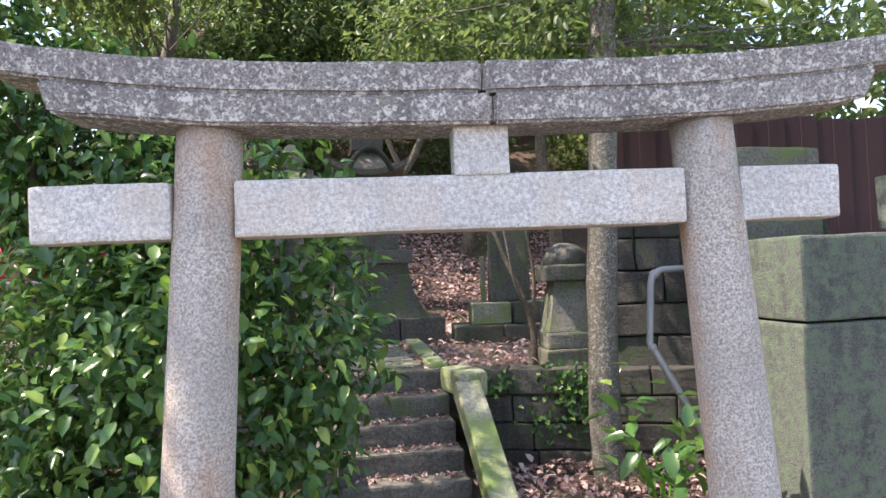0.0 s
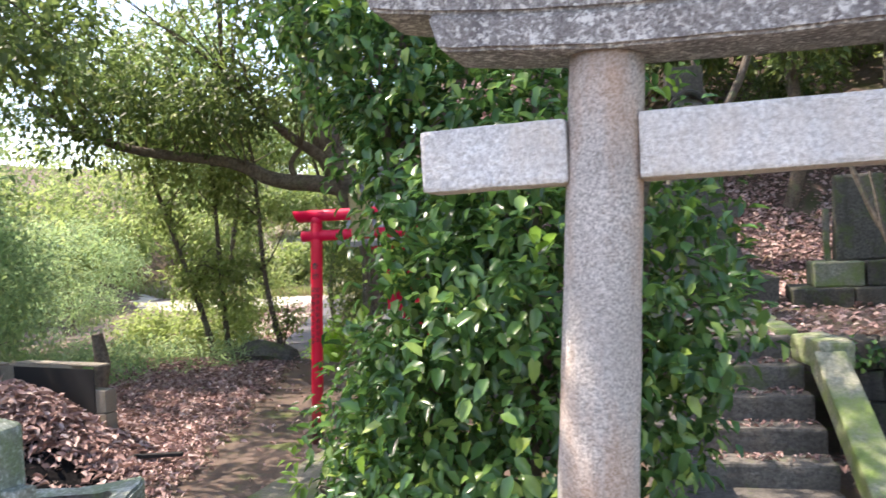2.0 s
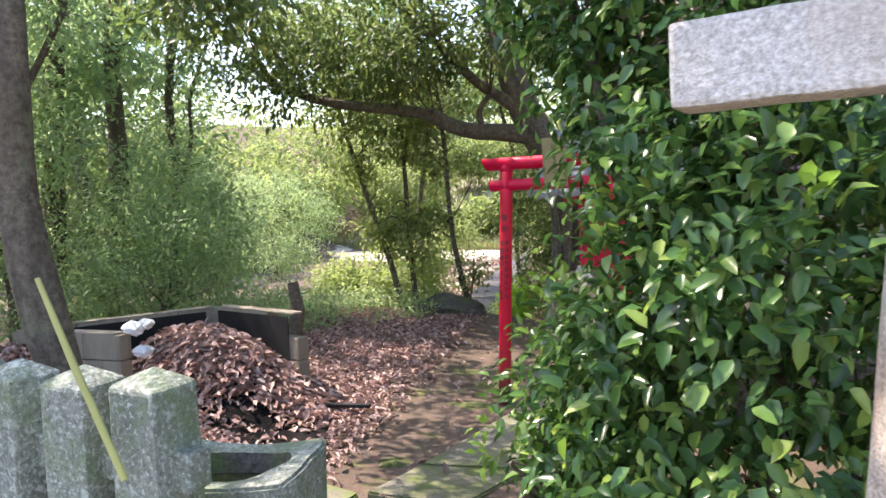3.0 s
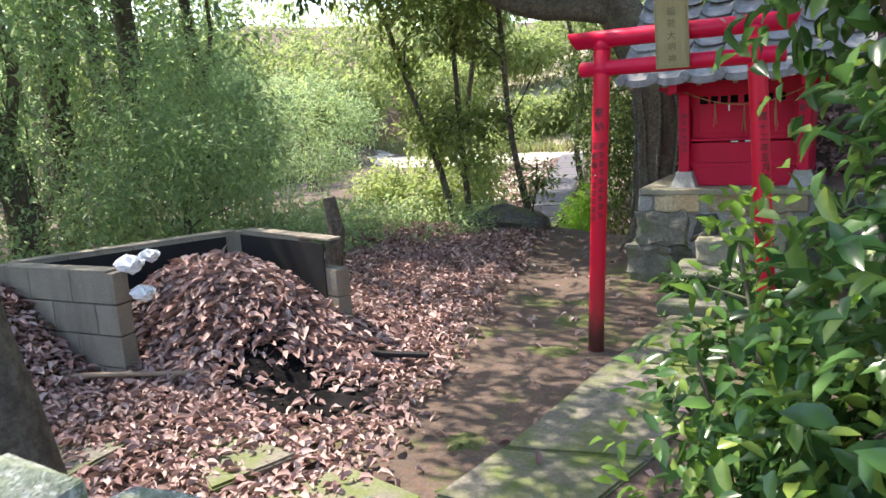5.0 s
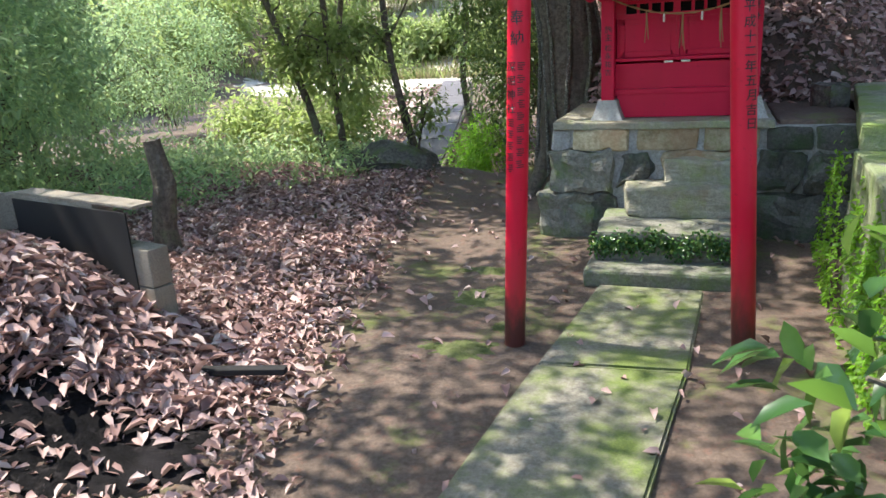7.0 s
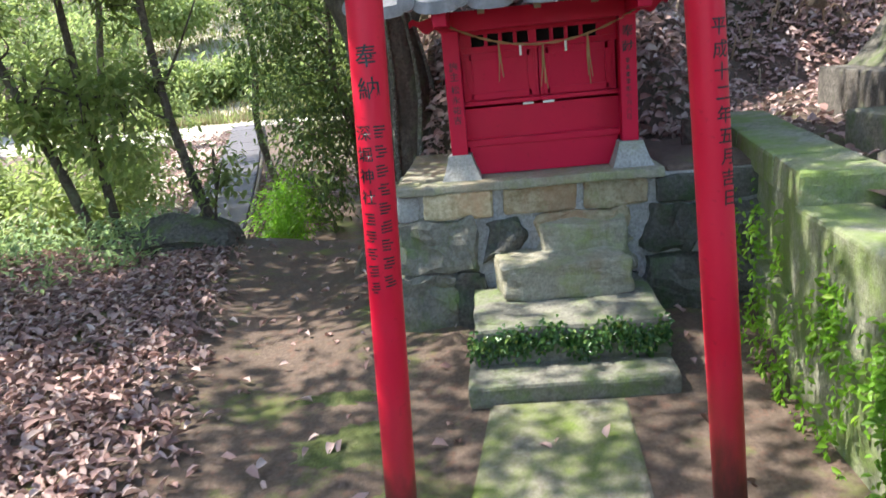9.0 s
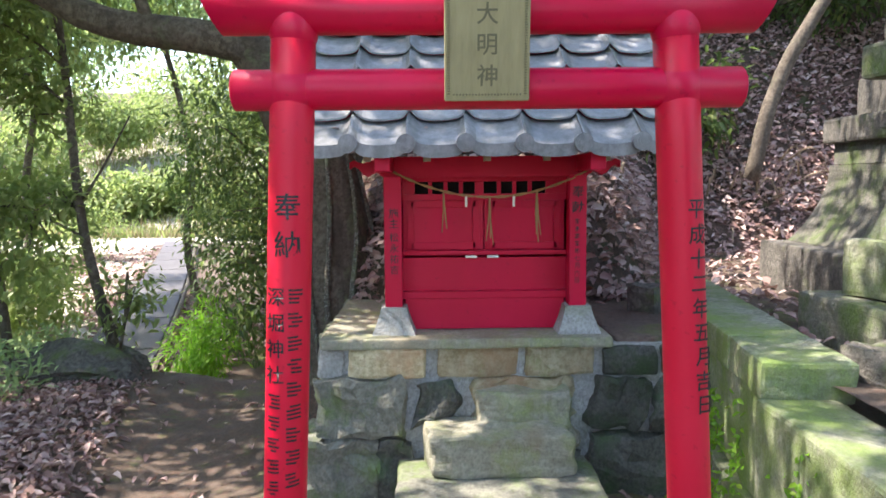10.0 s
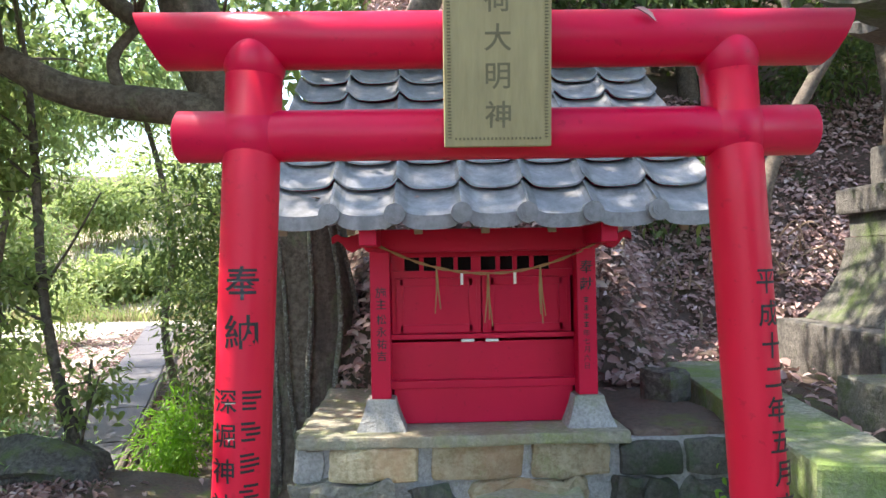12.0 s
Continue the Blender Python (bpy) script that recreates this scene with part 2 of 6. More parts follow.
ASH.node_tree.nodes["Principled BSDF"].inputs["Specular IOR Level"].default_value = 0.1
CAMELLIA = leaf_material("camellia_leaf", (0.02, 0.062, 0.021), (0.10, 0.222, 0.056), (0.34, 0.45, 0.09), 0.25, 0.28, 0.88)
SHOOT = leaf_material("young_leaf", (0.07, 0.16, 0.03), (0.17, 0.31, 0.05), (0.38, 0.45, 0.07), 0.35, 0.45)
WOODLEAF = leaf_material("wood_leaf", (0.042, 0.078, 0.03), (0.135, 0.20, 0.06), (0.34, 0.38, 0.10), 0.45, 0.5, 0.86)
# Two paler leaf copies: sun and haze on the foliage put into the colour.
WEST_LIT_LEAF = leaf_material("west_lit_leaf", (0.11, 0.185, 0.095), (0.31, 0.43, 0.20), (0.55, 0.60, 0.24), 0.42, 0.6, 0.84)
SUNLIT_LEAF = leaf_material("sunlit_leaf", (0.12, 0.175, 0.05), (0.27, 0.345, 0.11), (0.52, 0.54, 0.24), 0.5, 0.55, 0.8)
FERN = leaf_material("fern", (0.10, 0.22, 0.02), (0.2, 0.42, 0.03), (0.36, 0.5, 0.06), 0.5, 0.5)
LITTER = leaf_material("dead_leaf", (0.195, 0.108, 0.094), (0.46, 0.315, 0.285), (0.62, 0.51, 0.465), 0.85, 0.08, 0.8)
DRYGRASS = leaf_material("dry_grass", (0.2, 0.16, 0.08), (0.36, 0.31, 0.17), (0.5, 0.45, 0.28), 0.8, 0.3, 0.85)
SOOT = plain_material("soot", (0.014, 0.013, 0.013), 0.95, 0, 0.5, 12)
PVC = plain_material("grey_pipe", (0.30, 0.305, 0.29), 0.5, 0, 0.35, 8)
DARKWOOD = plain_material("dark_red_boards", (0.045, 0.020, 0.022), 0.8, 0, 0.6, 12, (8, 8, 0.4))
DRYWOOD = plain_material("dry_wood", (0.3, 0.22, 0.15), 0.85, 0, 0.5, 30)
BAMBOO = plain_material("bamboo_cane", (0.42, 0.42, 0.14), 0.5, 0, 0.3, 9)
PLASTIC = plain_material("white_bag", (0.72, 0.73, 0.74), 0.4, 0, 0.2, 30)
m_, nt_, b_ = material("water", 0.03)
b_.inputs["Base Color"].default_value = (0.03, 0.035, 0.015, 1)
WATER = m_


# ---- helpers for shapes ----
def smooth01(a, b, x):
    t = np.clip((x - a) / (b - a), 0, 1)
    return t * t * (3 - 2 * t)


def finish(name, bm, mat, parent=None, label="", flat=True):
    me = bpy.data.meshes.new(name)
    bm.normal_update()
    bm.to_mesh(me)
    bm.free()
    me.materials.append(mat)
    if not flat:
        me.shade_smooth()
    ob = new(name, me)
    if parent is not None:
        ob.parent = parent
    if label:
        ob["label"] = label
    return ob


def part(name, bm, mat, parent, label="", flat=True):
    return finish(name, bm, mat, parent, label, flat)


def thing(name, label, category, at=(0, 0, 0), turn=0.0, group="", kind=""):
    ob = new(name)
    ob.empty_display_size = 0.1
    ob.matrix_world = pose(*at, 0, 0, turn)
    return tagged(ob, label, category, group, kind)


def brick(bm, c, s, turn=0.0, bevel=0.01, rough=0.0, cuts=0, taper=1.0, lean=0.0):
    """A box of size s at c with bevelled edges; taper narrows its top, rough makes it uneven."""
    own = bmesh.new()
    bmesh.ops.create_cube(own, size=1.0)
    for v in own.verts:
        k = taper if v.co.z > 0 else 1.0
        v.co = Vector((v.co.x * s[0] * k, v.co.y * s[1] * k, v.co.z * s[2]))
    if bevel:
        bmesh.ops.bevel(own, geom=own.edges[:], offset=min(bevel, 0.4 * min(s)), segments=2, affect="EDGES", profile=0.6)
    if cuts:
        edges = [e for e in own.edges if e.calc_length() > 2.5 * bevel]
        bmesh.ops.subdivide_edges(own, edges=edges, cuts=cuts, use_grid_fill=True)
    r = pose(*c, 0, lean, turn)
    where = {}
    for v in own.verts:
        if rough:
            p = r @ v.co
            v.co += noise.noise_vector(p * 6.0) * rough + noise.noise_vector(p * 17.0) * rough * 0.4
        where[v] = bm.verts.new(r @ v.co)
    for f in own.faces:
        bm.faces.new([where[v] for v in f.verts])
    own.free()


def tube(bm, pts, radii, seg=10, cap=True, wobble=0.0):
    """A tapered tube along points."""
    pts = [Vector(p) for p in pts]
    rings, side = [], None
    for i, p in enumerate(pts):
        d = (pts[min(i + 1, len(pts) - 1)] - pts[max(i - 1, 0)]).normalized()
        if side is None:
            side = d.orthogonal().normalized()
        side = (side - d * side.dot(d)).normalized()
        up = d.cross(side)
        ring = []
        for k in range(seg):
            a = 2 * math.pi * k / seg
            q = p + (side * math.cos(a) + up * math.sin(a)) * radii[i]
            if wobble:
                q += noise.noise_vector(q * 5.0) * wobble * radii[i]
            ring.append(bm.verts.new(q))
        rings.append(ring)
    for a, b in zip(rings, rings[1:]):
        for k in range(seg):
            bm.faces.new((a[k], a[(k + 1) % seg], b[(k + 1) % seg], b[k]))
    if cap:
        bm.faces.new(rings[0][::-1])
        bm.faces.new(rings[-1])
    return rings


def curve_pts(pts, n=24):
    """Points along a smooth line through pts."""
    pts = [np.array(p, float) for p in pts]
    ext = [2 * pts[0] - pts[1]] + pts + [2 * pts[-1] - pts[-2]]
    out = []
    for i in range(1, len(ext) - 2):
        for t in np.linspace(0, 1, max(2, n // (len(pts) - 1)), endpoint=False):
            a, b, c, d = ext[i - 1 : i + 3]
            out.append(0.5 * (2 * b + (c - a) * t + (2 * a - 5 * b + 4 * c - d) * t**2 + (3 * b - a - 3 * c + d) * t**3))
    return out + [pts[-1]]


def glyphs(text, size, mat, name, parent, centre, right=(1, 0, 0), up=(0, 0, 1), bend=0.0, bend_axis=None, wide=1.0):
    """Writing as thin meshes, one sign under the other, centred at centre; bend wraps it round a post of that radius."""
    text_data = bpy.data.curves.new("signs", "FONT")
    text_data.body, text_data.size, text_data.align_x, text_data.offset = text, size, "CENTER", size * 0.011
    ob = bpy.data.objects.new("signs", text_data)
    scene.collection.objects.link(ob)
    me = bpy.data.meshes.new_from_object(ob.evaluated_get(bpy.context.evaluated_depsgraph_get()))
    bpy.data.objects.remove(ob)
    cut = bmesh.new()
    cut.from_mesh(me)
    if bend:
        for k in range(-8, 25):
            bmesh.ops.bisect_plane(cut, geom=cut.verts[:] + cut.edges[:] + cut.faces[:], plane_co=(k * size * 0.09 - size * 0.3, 0, 0), plane_no=(1, 0, 0))
    cut.to_mesh(me)
    cut.free()
    xs = [v.co.x for v in me.vertices] or [0]
    ys = [v.co.y for v in me.vertices] or [0]
    mx, my = (min(xs) + max(xs)) / 2, (min(ys) + max(ys)) / 2
    right, up, c = Vector(right), Vector(up), Vector(centre)
    out = up.cross(right) * -1
    for v in me.vertices:
        x, y = (v.co.x - mx) * wide, v.co.y - my
        p = c + right * x + up * y
        if bend:
            off = x + (bend_axis or 0.0)
            p += right.cross(up) * (math.sqrt(max(bend * bend - off * off, 1e-6)) - bend)
        v.co = p
    me.materials.clear()
    me.materials.append(mat)
    sign = new(name, me)
    sign.parent = parent
    return sign


def leaf_sheet(name, P, A, U, length, width, mat, parent=None, fold=0.25, droop=0.15):
    """Many leaves as one mesh: each at P, along A, its upper face to U, folded along the midrib."""
    n = len(P)
    A = A / np.linalg.norm(A, axis=1, keepdims=True)
    S = np.cross(A, U)
    S /= np.linalg.norm(S, axis=1, keepdims=True) + 1e-9
    N = np.cross(S, A)
    L, W = np.broadcast_to(length, n)[:, None], np.broadcast_to(width, n)[:, None]
    v = np.stack([P, P + A * L * 0.3 + S * W * 0.42 + N * W * fold, P + A * L * 0.3 - S * W * 0.42 + N * W * fold, P + A * L * 0.5 - N * L * droop * 0.3, P + A * L * 0.68 + S * W * 0.36 + N * (W * fold - L * droop * 0.5), P + A * L * 0.68 - S * W * 0.36 + N * (W * fold - L * droop * 0.5), P + A * L - N * L * droop], 1).reshape(-1, 3)
    f = np.array([[0, 3, 1], [0, 2, 3], [1, 3, 4], [2, 5, 3], [3, 6, 4], [3, 5, 6]])
    faces = (np.arange(n)[:, None, None] * 7 + f[None]).reshape(-1, 3)
    me = bpy.data.meshes.new(name)
    me.vertices.add(len(v))
    me.vertices.foreach_set("co", v.ravel())
    me.loops.add(faces.size)
    me.loops.foreach_set("vertex_index", faces.ravel())
    me.polygons.add(len(faces))
    me.polygons.foreach_set("loop_start", np.arange(0, faces.size, 3))
    me.update()
    me.validate()
    me.materials.append(mat)
    ob = new(name, me)
    if parent is not None:
        ob.parent = parent
    return ob


def unit(n):
    v = rng.normal(size=(n, 3))
    return v / np.linalg.norm(v, axis=1, keepdims=True)


def blob_points(blobs, n, shell=0.45):
    """n points in ellipsoids (x, y, z, rx, ry, rz), more of them near the surface, gathered in twigs."""
    blobs = np.array(blobs, float)
    w = blobs[:, 3] * blobs[:, 4] + blobs[:, 4] * blobs[:, 5] + blobs[:, 3] * blobs[:, 5]
    twigs = max(1, n // 9)
    pick = rng.choice(len(blobs), twigs, p=w / w.sum())
    d = unit(twigs)
    r = rng.random(twigs) ** shell
    c = blobs[pick, :3] + d * r[:, None] * blobs[pick, 3:]
    k = rng.integers(0, twigs, n)
    return c[k], d[k]


def crown(name, blobs, n, size, mat, parent=None, shell=0.45, spread=1.3, wide=0.52, flat=0.6, droop=0.2, face=0.0):
    c, d = blob_points(blobs, n, shell)
    L = size * rng.uniform(0.7, 1.25, n)
    P = c + rng.normal(size=(n, 3)) * size * spread * 0.6
    A = d * (0.8 - 0.35 * face) + unit(n) * 0.9 + np.array([0, 0, -0.25 - 0.2 * face])
    U = np.array([0, 0, flat * 2]) + d * (0.7 + 0.7 * face) + unit(n) * 0.6
    return leaf_sheet(name, P, A, U, L, L * wide, mat, parent, 0.18, droop)


def ground_z(x, y):
    x, y = np.asarray(x, float), np.asarray(y, float)
    z = 0.11 * smooth01(-1.3, -2.6, x) + 0.07 * smooth01(0.8, 1.8, y) * smooth01(-2.0, -0.6, x)
    z = z + 0.03 * smooth01(0.0, 0.8, x)
    z = z - 0.45 * smooth01(4.15, 4.5, y) * smooth01(-0.9, -1.3, x)
    far = np.maximum(y - 26 + 0.25 * (x + 8), 0)
    z = z + 0.35 * np.minimum(far, 22) * smooth01(-1, -3, x)
    z = z + 0.30 * np.maximum(-x - 16, 0) * smooth01(-16, -22, x)
    return np.minimum(z, 9.0)


def hill_z(x, y):
    start = 2.75 + 2.9 * smooth01(0.9, 2.4, x)
    side = smooth01(-1.55, -0.75, x)
    t = np.maximum(y - start, 0)
    z = 0.78 * t + 0.12 * smooth01(0, 0.5, t) + 0.55 * smooth01(1.2, 2.6, t)
    base = 0.82 * smooth01(-0.9, -0.4, x)
    return np.where(t > 0, base + z * side - 0.3 * (1 - side), base - 0.25 - 0.4 * (1 - side))


def sheet(name, xs, ys, fz, mat, bumps=0.0, kind="structure", label="", category=""):
    X, Y = np.meshgrid(xs, ys)
    Z = fz(X, Y)
    bm = bmesh.new()
    grid = [[bm.verts.new((X[j, i], Y[j, i], Z[j, i] + (bumps * (noise.noise((X[j, i] * 1.7, Y[j, i] * 1.7, 0.3)) + 0.5 * noise.noise((X[j, i] * 5, Y[j, i] * 5, 1.3))) if bumps else 0))) for i in range(len(xs))] for j in range(len(ys))]
    for j in range(len(ys) - 1):
        for i in range(len(xs) - 1):
            bm.faces.new((grid[j][i], grid[j][i + 1], grid[j + 1][i + 1], grid[j + 1][i]))
    return tagged(finish(name, bm, mat, flat=False), label, category, kind=kind)


# ---- the ground ----
near = np.arange(-6.0, 6.01, 0.16)
xs = np.concatenate([[-300, -120, -60, -40], np.arange(-30, -6.2, 1.2), near, np.arange(7, 20, 2.0), [40, 120, 300]])
ys = np.concatenate([[-300, -100, -40, -20, -12, -9], np.arange(-7.5, 6.5, 0.16), np.arange(7, 45, 1.0), [60, 120, 300]])
sheet("ground", xs, ys, ground_z, SOIL, 0.018, label="brown trodden earth with moss and fallen leaves", category="ground")
sheet("hillside_ground", np.arange(-1.6, 14, 0.25), np.arange(2.6, 17, 0.25), hill_z, HILL, 0.12, label="steep wooded bank covered in dead leaves", category="ground")
sheet("terrace_ground", np.arange(1.3, 12.1, 0.2), np.arange(-0.25, 6.6, 0.2), lambda x, y: 0.86 + 0 * x, SOIL, 0.025, label="raised earth terrace strewn with leaves", category="ground")


LANE_LEFT = lambda y: -3.55 - 4.6 * (y - 4.5) / 17.5 - 0.6 * ((y - 4.5) / 17.5) ** 2
sheet("ground_clearing", np.arange(-24, -1.9, 0.6), np.arange(16, 46.1, 0.6), lambda x, y: ground_z(x, y) + 0.02 - 0.3 * smooth01(0.8, 1.0, ((x + 11.5) / 9.5) ** 2 + ((y - 31) / 14) ** 2) - 0.3 * smooth01(-0.1, 0.2, x - LANE_LEFT(y)) * (y < 22.2), SUNLIT_SOIL, 0.04, label="slope with dry grass beyond the lane, painted pale as in glaring sun", category="ground")
sheet("ground_verge", np.arange(-10.5, -3.4, 0.3), np.arange(6.4, 18.1, 0.3), lambda x, y: ground_z(x, y) + 0.02 + 0.03 * np.sin(x * 3) * np.cos(y * 2) - 0.3 * smooth01(-0.12, 0.1, x - LANE_LEFT(y)) - 0.3 * smooth01(-8.0, -9.5, x - 0.2 * np.sin(y)) - 0.3 * smooth01(7.4, 6.5, y + 0.3 * np.sin(x * 2)), SUNLIT_SOIL, 0.03, label="dry earth strewn with leaves beside the lane, painted pale as in sun", category="ground")


# ---- stone torii ----
def stone_torii():
    t = thing("stone_torii", "grey granite torii gate with lichen-spotted lintel and leaning pillars", "torii gate", (2.78, -4.27, 0), -5.5)
    for s, x0, x1 in ((-1, -0.93, -0.79), (1, 0.85, 0.695)):
        bm = bmesh.new()
        zs = np.linspace(-0.3, 2.16, 26)
        tube(bm, [(x0 + (x1 - x0) * z / 2.18, 0, z) for z in zs], [0.112 - 0.008 * z for z in zs], 40, wobble=0.02)
        part("pillar", bm, GRANITE_PILLAR, t, "round rust-stained granite pillar", False)
    bm = bmesh.new()
    for a, b in ((-1.285, -0.895), (-0.72, 0.615), (0.785, 1.10)):
        brick(bm, ((a + b) / 2, 0, 1.925), (b - a, 0.13, 0.165), 0, 0.012, 0.004, 5)
    part("tie_beam", bm, GRANITE, t, "pale rough-hewn granite tie beam")
    bm = bmesh.new()
    brick(bm, (0.0, -0.005, 2.076), (0.165, 0.13, 0.15), 0, 0.008, 0.003, 3)
    part("strut", bm, GRANITE, t, "short square granite strut")

    def lintel(half, z0, z1, rise, depth, slant, gap, name, label):
        for lo, hi in ((-half - 0.03, 0.03 + gap), (0.034 + gap, half)):
            bm = bmesh.new()
            n = 26
            rows = []
            for i in range(n):
                u = lo + (hi - lo) * i / (n - 1)
                lift = 0.085 * (abs(u) / 1.37) ** 3
                end = slant * (1 if i in (0, n - 1) and abs(u) > 0.5 else 0) * (1 if u > 0 else -1)
                ring = []
                for y, z, e in ((-depth, z0, -end), (-depth * 1.12, z1, 0), (depth * 1.12, z1, 0), (depth, z0, -end)):
                    ring.append(bm.verts.new((u + e, y, z + lift)))
                rows.append(ring)
            for a, b in zip(rows, rows[1:]):
                for k in range(4):
                    bm.faces.new((a[k], b[k], b[(k + 1) % 4], a[(k + 1) % 4]))
            bm.faces.new(rows[0])
            bm.faces.new(rows[-1][::-1])
            bmesh.ops.recalc_face_normals(bm, faces=bm.faces)
            sharp = [e for e in bm.edges if e.calc_face_angle(0) > 0.5]
            bmesh.ops.bevel(bm, geom=sharp, offset=0.009, segments=2, affect="EDGES")
            for v in bm.verts:
                v.co += noise.noise_vector(v.co * 11) * 0.004
            part(name, bm, GRANITE_OLD, t, label)

    lintel(1.20, 2.145, 2.232, 0.03, 0.115, 0.025, 0.0, "lower_lintel", "dark weathered granite lintel with white lichen")
    lintel(1.37, 2.234, 2.322, 0.085, 0.125, 0.015, -0.03, "upper_lintel", "dark weathered granite lintel with white lichen")
    return t


stone_torii()


# ---- stone stairs, cheeks and terrace walls ----
def stairs():
    t = thing("stone_stairs", "worn mossy stone steps with fallen leaves on the treads", "stairs", kind="structure")
    edges = [(-0.28, 0.90), (-0.58, 0.735), (-0.82, 0.57), (-1.02, 0.405), (-1.24, 0.24), (-1.50, 0.085)]
    for i, (y, z) in enumerate(edges):
        bm = bmesh.new()
        j = 0.01 * math.sin(i * 5)
        brick(bm, (2.88 + j, y + 0.2, z - 0.11), (0.93, 0.40, 0.22), 0.6 * math.sin(i * 3), 0.02, 0.012, 4)
        part("step", bm, STAIRSTONE, t)
    bm = bmesh.new()
    a, b = Vector((3.47, -0.80, 0.74)), Vector((3.47, -1.78, 0.02))
    d = (b - a)
    brick(bm, (0, 0, 0), (0.20, d.length + 0.2, 0.17), 0, 0.02, 0.008, 4)
    m = Matrix.Translation((a + b) / 2) @ pose(0, 0, 0, math.degrees(math.atan2(a.z - b.z, a.y - b.y)), 0, 2)
    for v in bm.verts:
        v.co = m @ v.co
    part("side_slab", bm, WALLMOSS, t, "sloping moss-green side slab")
    bm = bmesh.new()
    brick(bm, (3.47, -0.52, 0.83), (0.24, 0.5, 0.2), 8, 0.03, 0.012, 3)
    part("side_slab", bm, WALLMOSS, t)
    bm = bmesh.new()
    brick(bm, (2.31, -1.30, 0.30), (0.17, 0.9, 0.62), 0, 0.02, 0.01, 3)
    part("side_slab", bm, STAIRSTONE, t)
    return t


stairs()


def stone_wall(name, a, b, z0, z1, courses, length, mat, thick=0.3, batter=0.0, label="", cap=None, seed=1):
    """A wall of separate stones from a to b, its face to the right of a to b."""
    r = random.Random(seed)
    t = thing(name, label, "wall", kind="structure")
    a, b = Vector((*a, 0)), Vector((*b, 0))
    run = b - a
    d, turn = run.normalized(), math.degrees(math.atan2(run.y, run.x))
    back = Vector((-d.y, d.x, 0))
    h = (z1 - z0) / courses
    bm = bmesh.new()
    mid = (a + b) / 2 + back * (thick * 0.5 + 0.05 + batter * (z1 - z0) * 0.5)
    brick(bm, (mid.x, mid.y, (z0 + z1) / 2 - 0.02), (run.length, max(0.05, thick - 0.08), z1 - z0 - 0.03), turn, 0)
    part("wall_core", bm, DARKSTONE, t)
    for k in range(courses):
        u = -r.uniform(0, length * 0.5)
        while u < run.length:
            l = length * r.uniform(0.7, 1.35)
            u0, u1 = max(u, 0), min(u + l, run.length)
            if u1 - u0 > 0.05:
                c = a + d * ((u0 + u1) / 2) + back * (thick * 0.5 + batter * h * (k + 0.5) + r.uniform(-0.012, 0.012))
                bm = bmesh.new()
                brick(bm, (c.x, c.y, z0 + h * (k + 0.5)), (u1 - u0 - 0.012, thick, h - 0.012), turn + r.uniform(-0.8, 0.8), 0.016, 0.014, 2)
                part("stone", bm, mat, t)
            u += l
    if cap:
        u = 0.0
        while u < run.length - 0.1:
            l = min(cap[0] * r.uniform(0.8, 1.2), run.length - u)
            c = a + d * (u + l / 2) + back * (thick * 0.5 - 0.03 + batter * (z1 - z0))
            bm = bmesh.new()
            brick(bm, (c.x, c.y, z1 + cap[1] / 2), (l - 0.01, cap[2], cap[1]), turn + r.uniform(-0.6, 0.6), 0.02, 0.01, 2)
            part("cap_stone", bm, mat, t)
            u += l
    return t


stone_wall("wall_terrace", (3.60, -0.34), (5.75, -1.25), 0.0, 0.89, 4, 0.55, TERRACESTONE_SHADED, label="dark dressed stone retaining wall with ivy", seed=3)
stone_wall("wall_terrace_side", (1.30, -0.36), (2.36, -0.36), -0.05, 0.86, 3, 0.5, MOSSY, label="mossy stone retaining wall", seed=4)
stone_wall("wall_mossy", (1.33, 3.2), (1.02, 0.88), -0.05, 0.80, 2, 0.9, WALLMOSS, 0.3, 0.1, "bright green mossy retaining wall with flat capping stones", (1.1, 0.15, 0.34), 5)
stone_wall("wall_mossy_front", (0.97, 0.86), (0.95, -0.55), -0.05, 0.83, 1, 1.2, WALLMOSS, 0.3, 0.12, "bright green mossy retaining wall of large slabs", None, 6)
bm = bmesh.new()
brick(bm, (5.72, -2.05, 0.75), (1.15, 0.85, 1.14), 0, 0.02, 0.008, 4)
big = thing("wall_block", "large green-grey stone wall with level joints", "wall", kind="structure")
part("stone", bm, GREENWALL, big)
for z, h in ((1.595, 0.52), (0.06, 0.22)):
    bm = bmesh.new()
    brick(bm, (5.72 + 0.01, -2.05, z), (1.15, 0.86, h), 0, 0.02, 0.008, 4)
    part("stone", bm, GREENWALL, big)
for x, l, z, h in ((7.2, 1.75, 0.55, 1.1), (7.2, 1.75, 1.48, 0.74), (6.9, 0.9, 2.1, 0.4)):
    bm = bmesh.new()
    brick(bm, (x, -2.0, z), (l, 0.8, h), 0, 0.02, 0.008, 3)
    part("stone", bm, GREENWALL, big)
bm = bmesh.new()
brick(bm, (5.78, -1.30, 1.55), (0.78, 0.22, 2.05), 4, 0.03, 0.02, 3)
tagged(finish("stone_slab", bm, MOSSY), "upright mossy stone slab behind the stone wall", "stone slab")


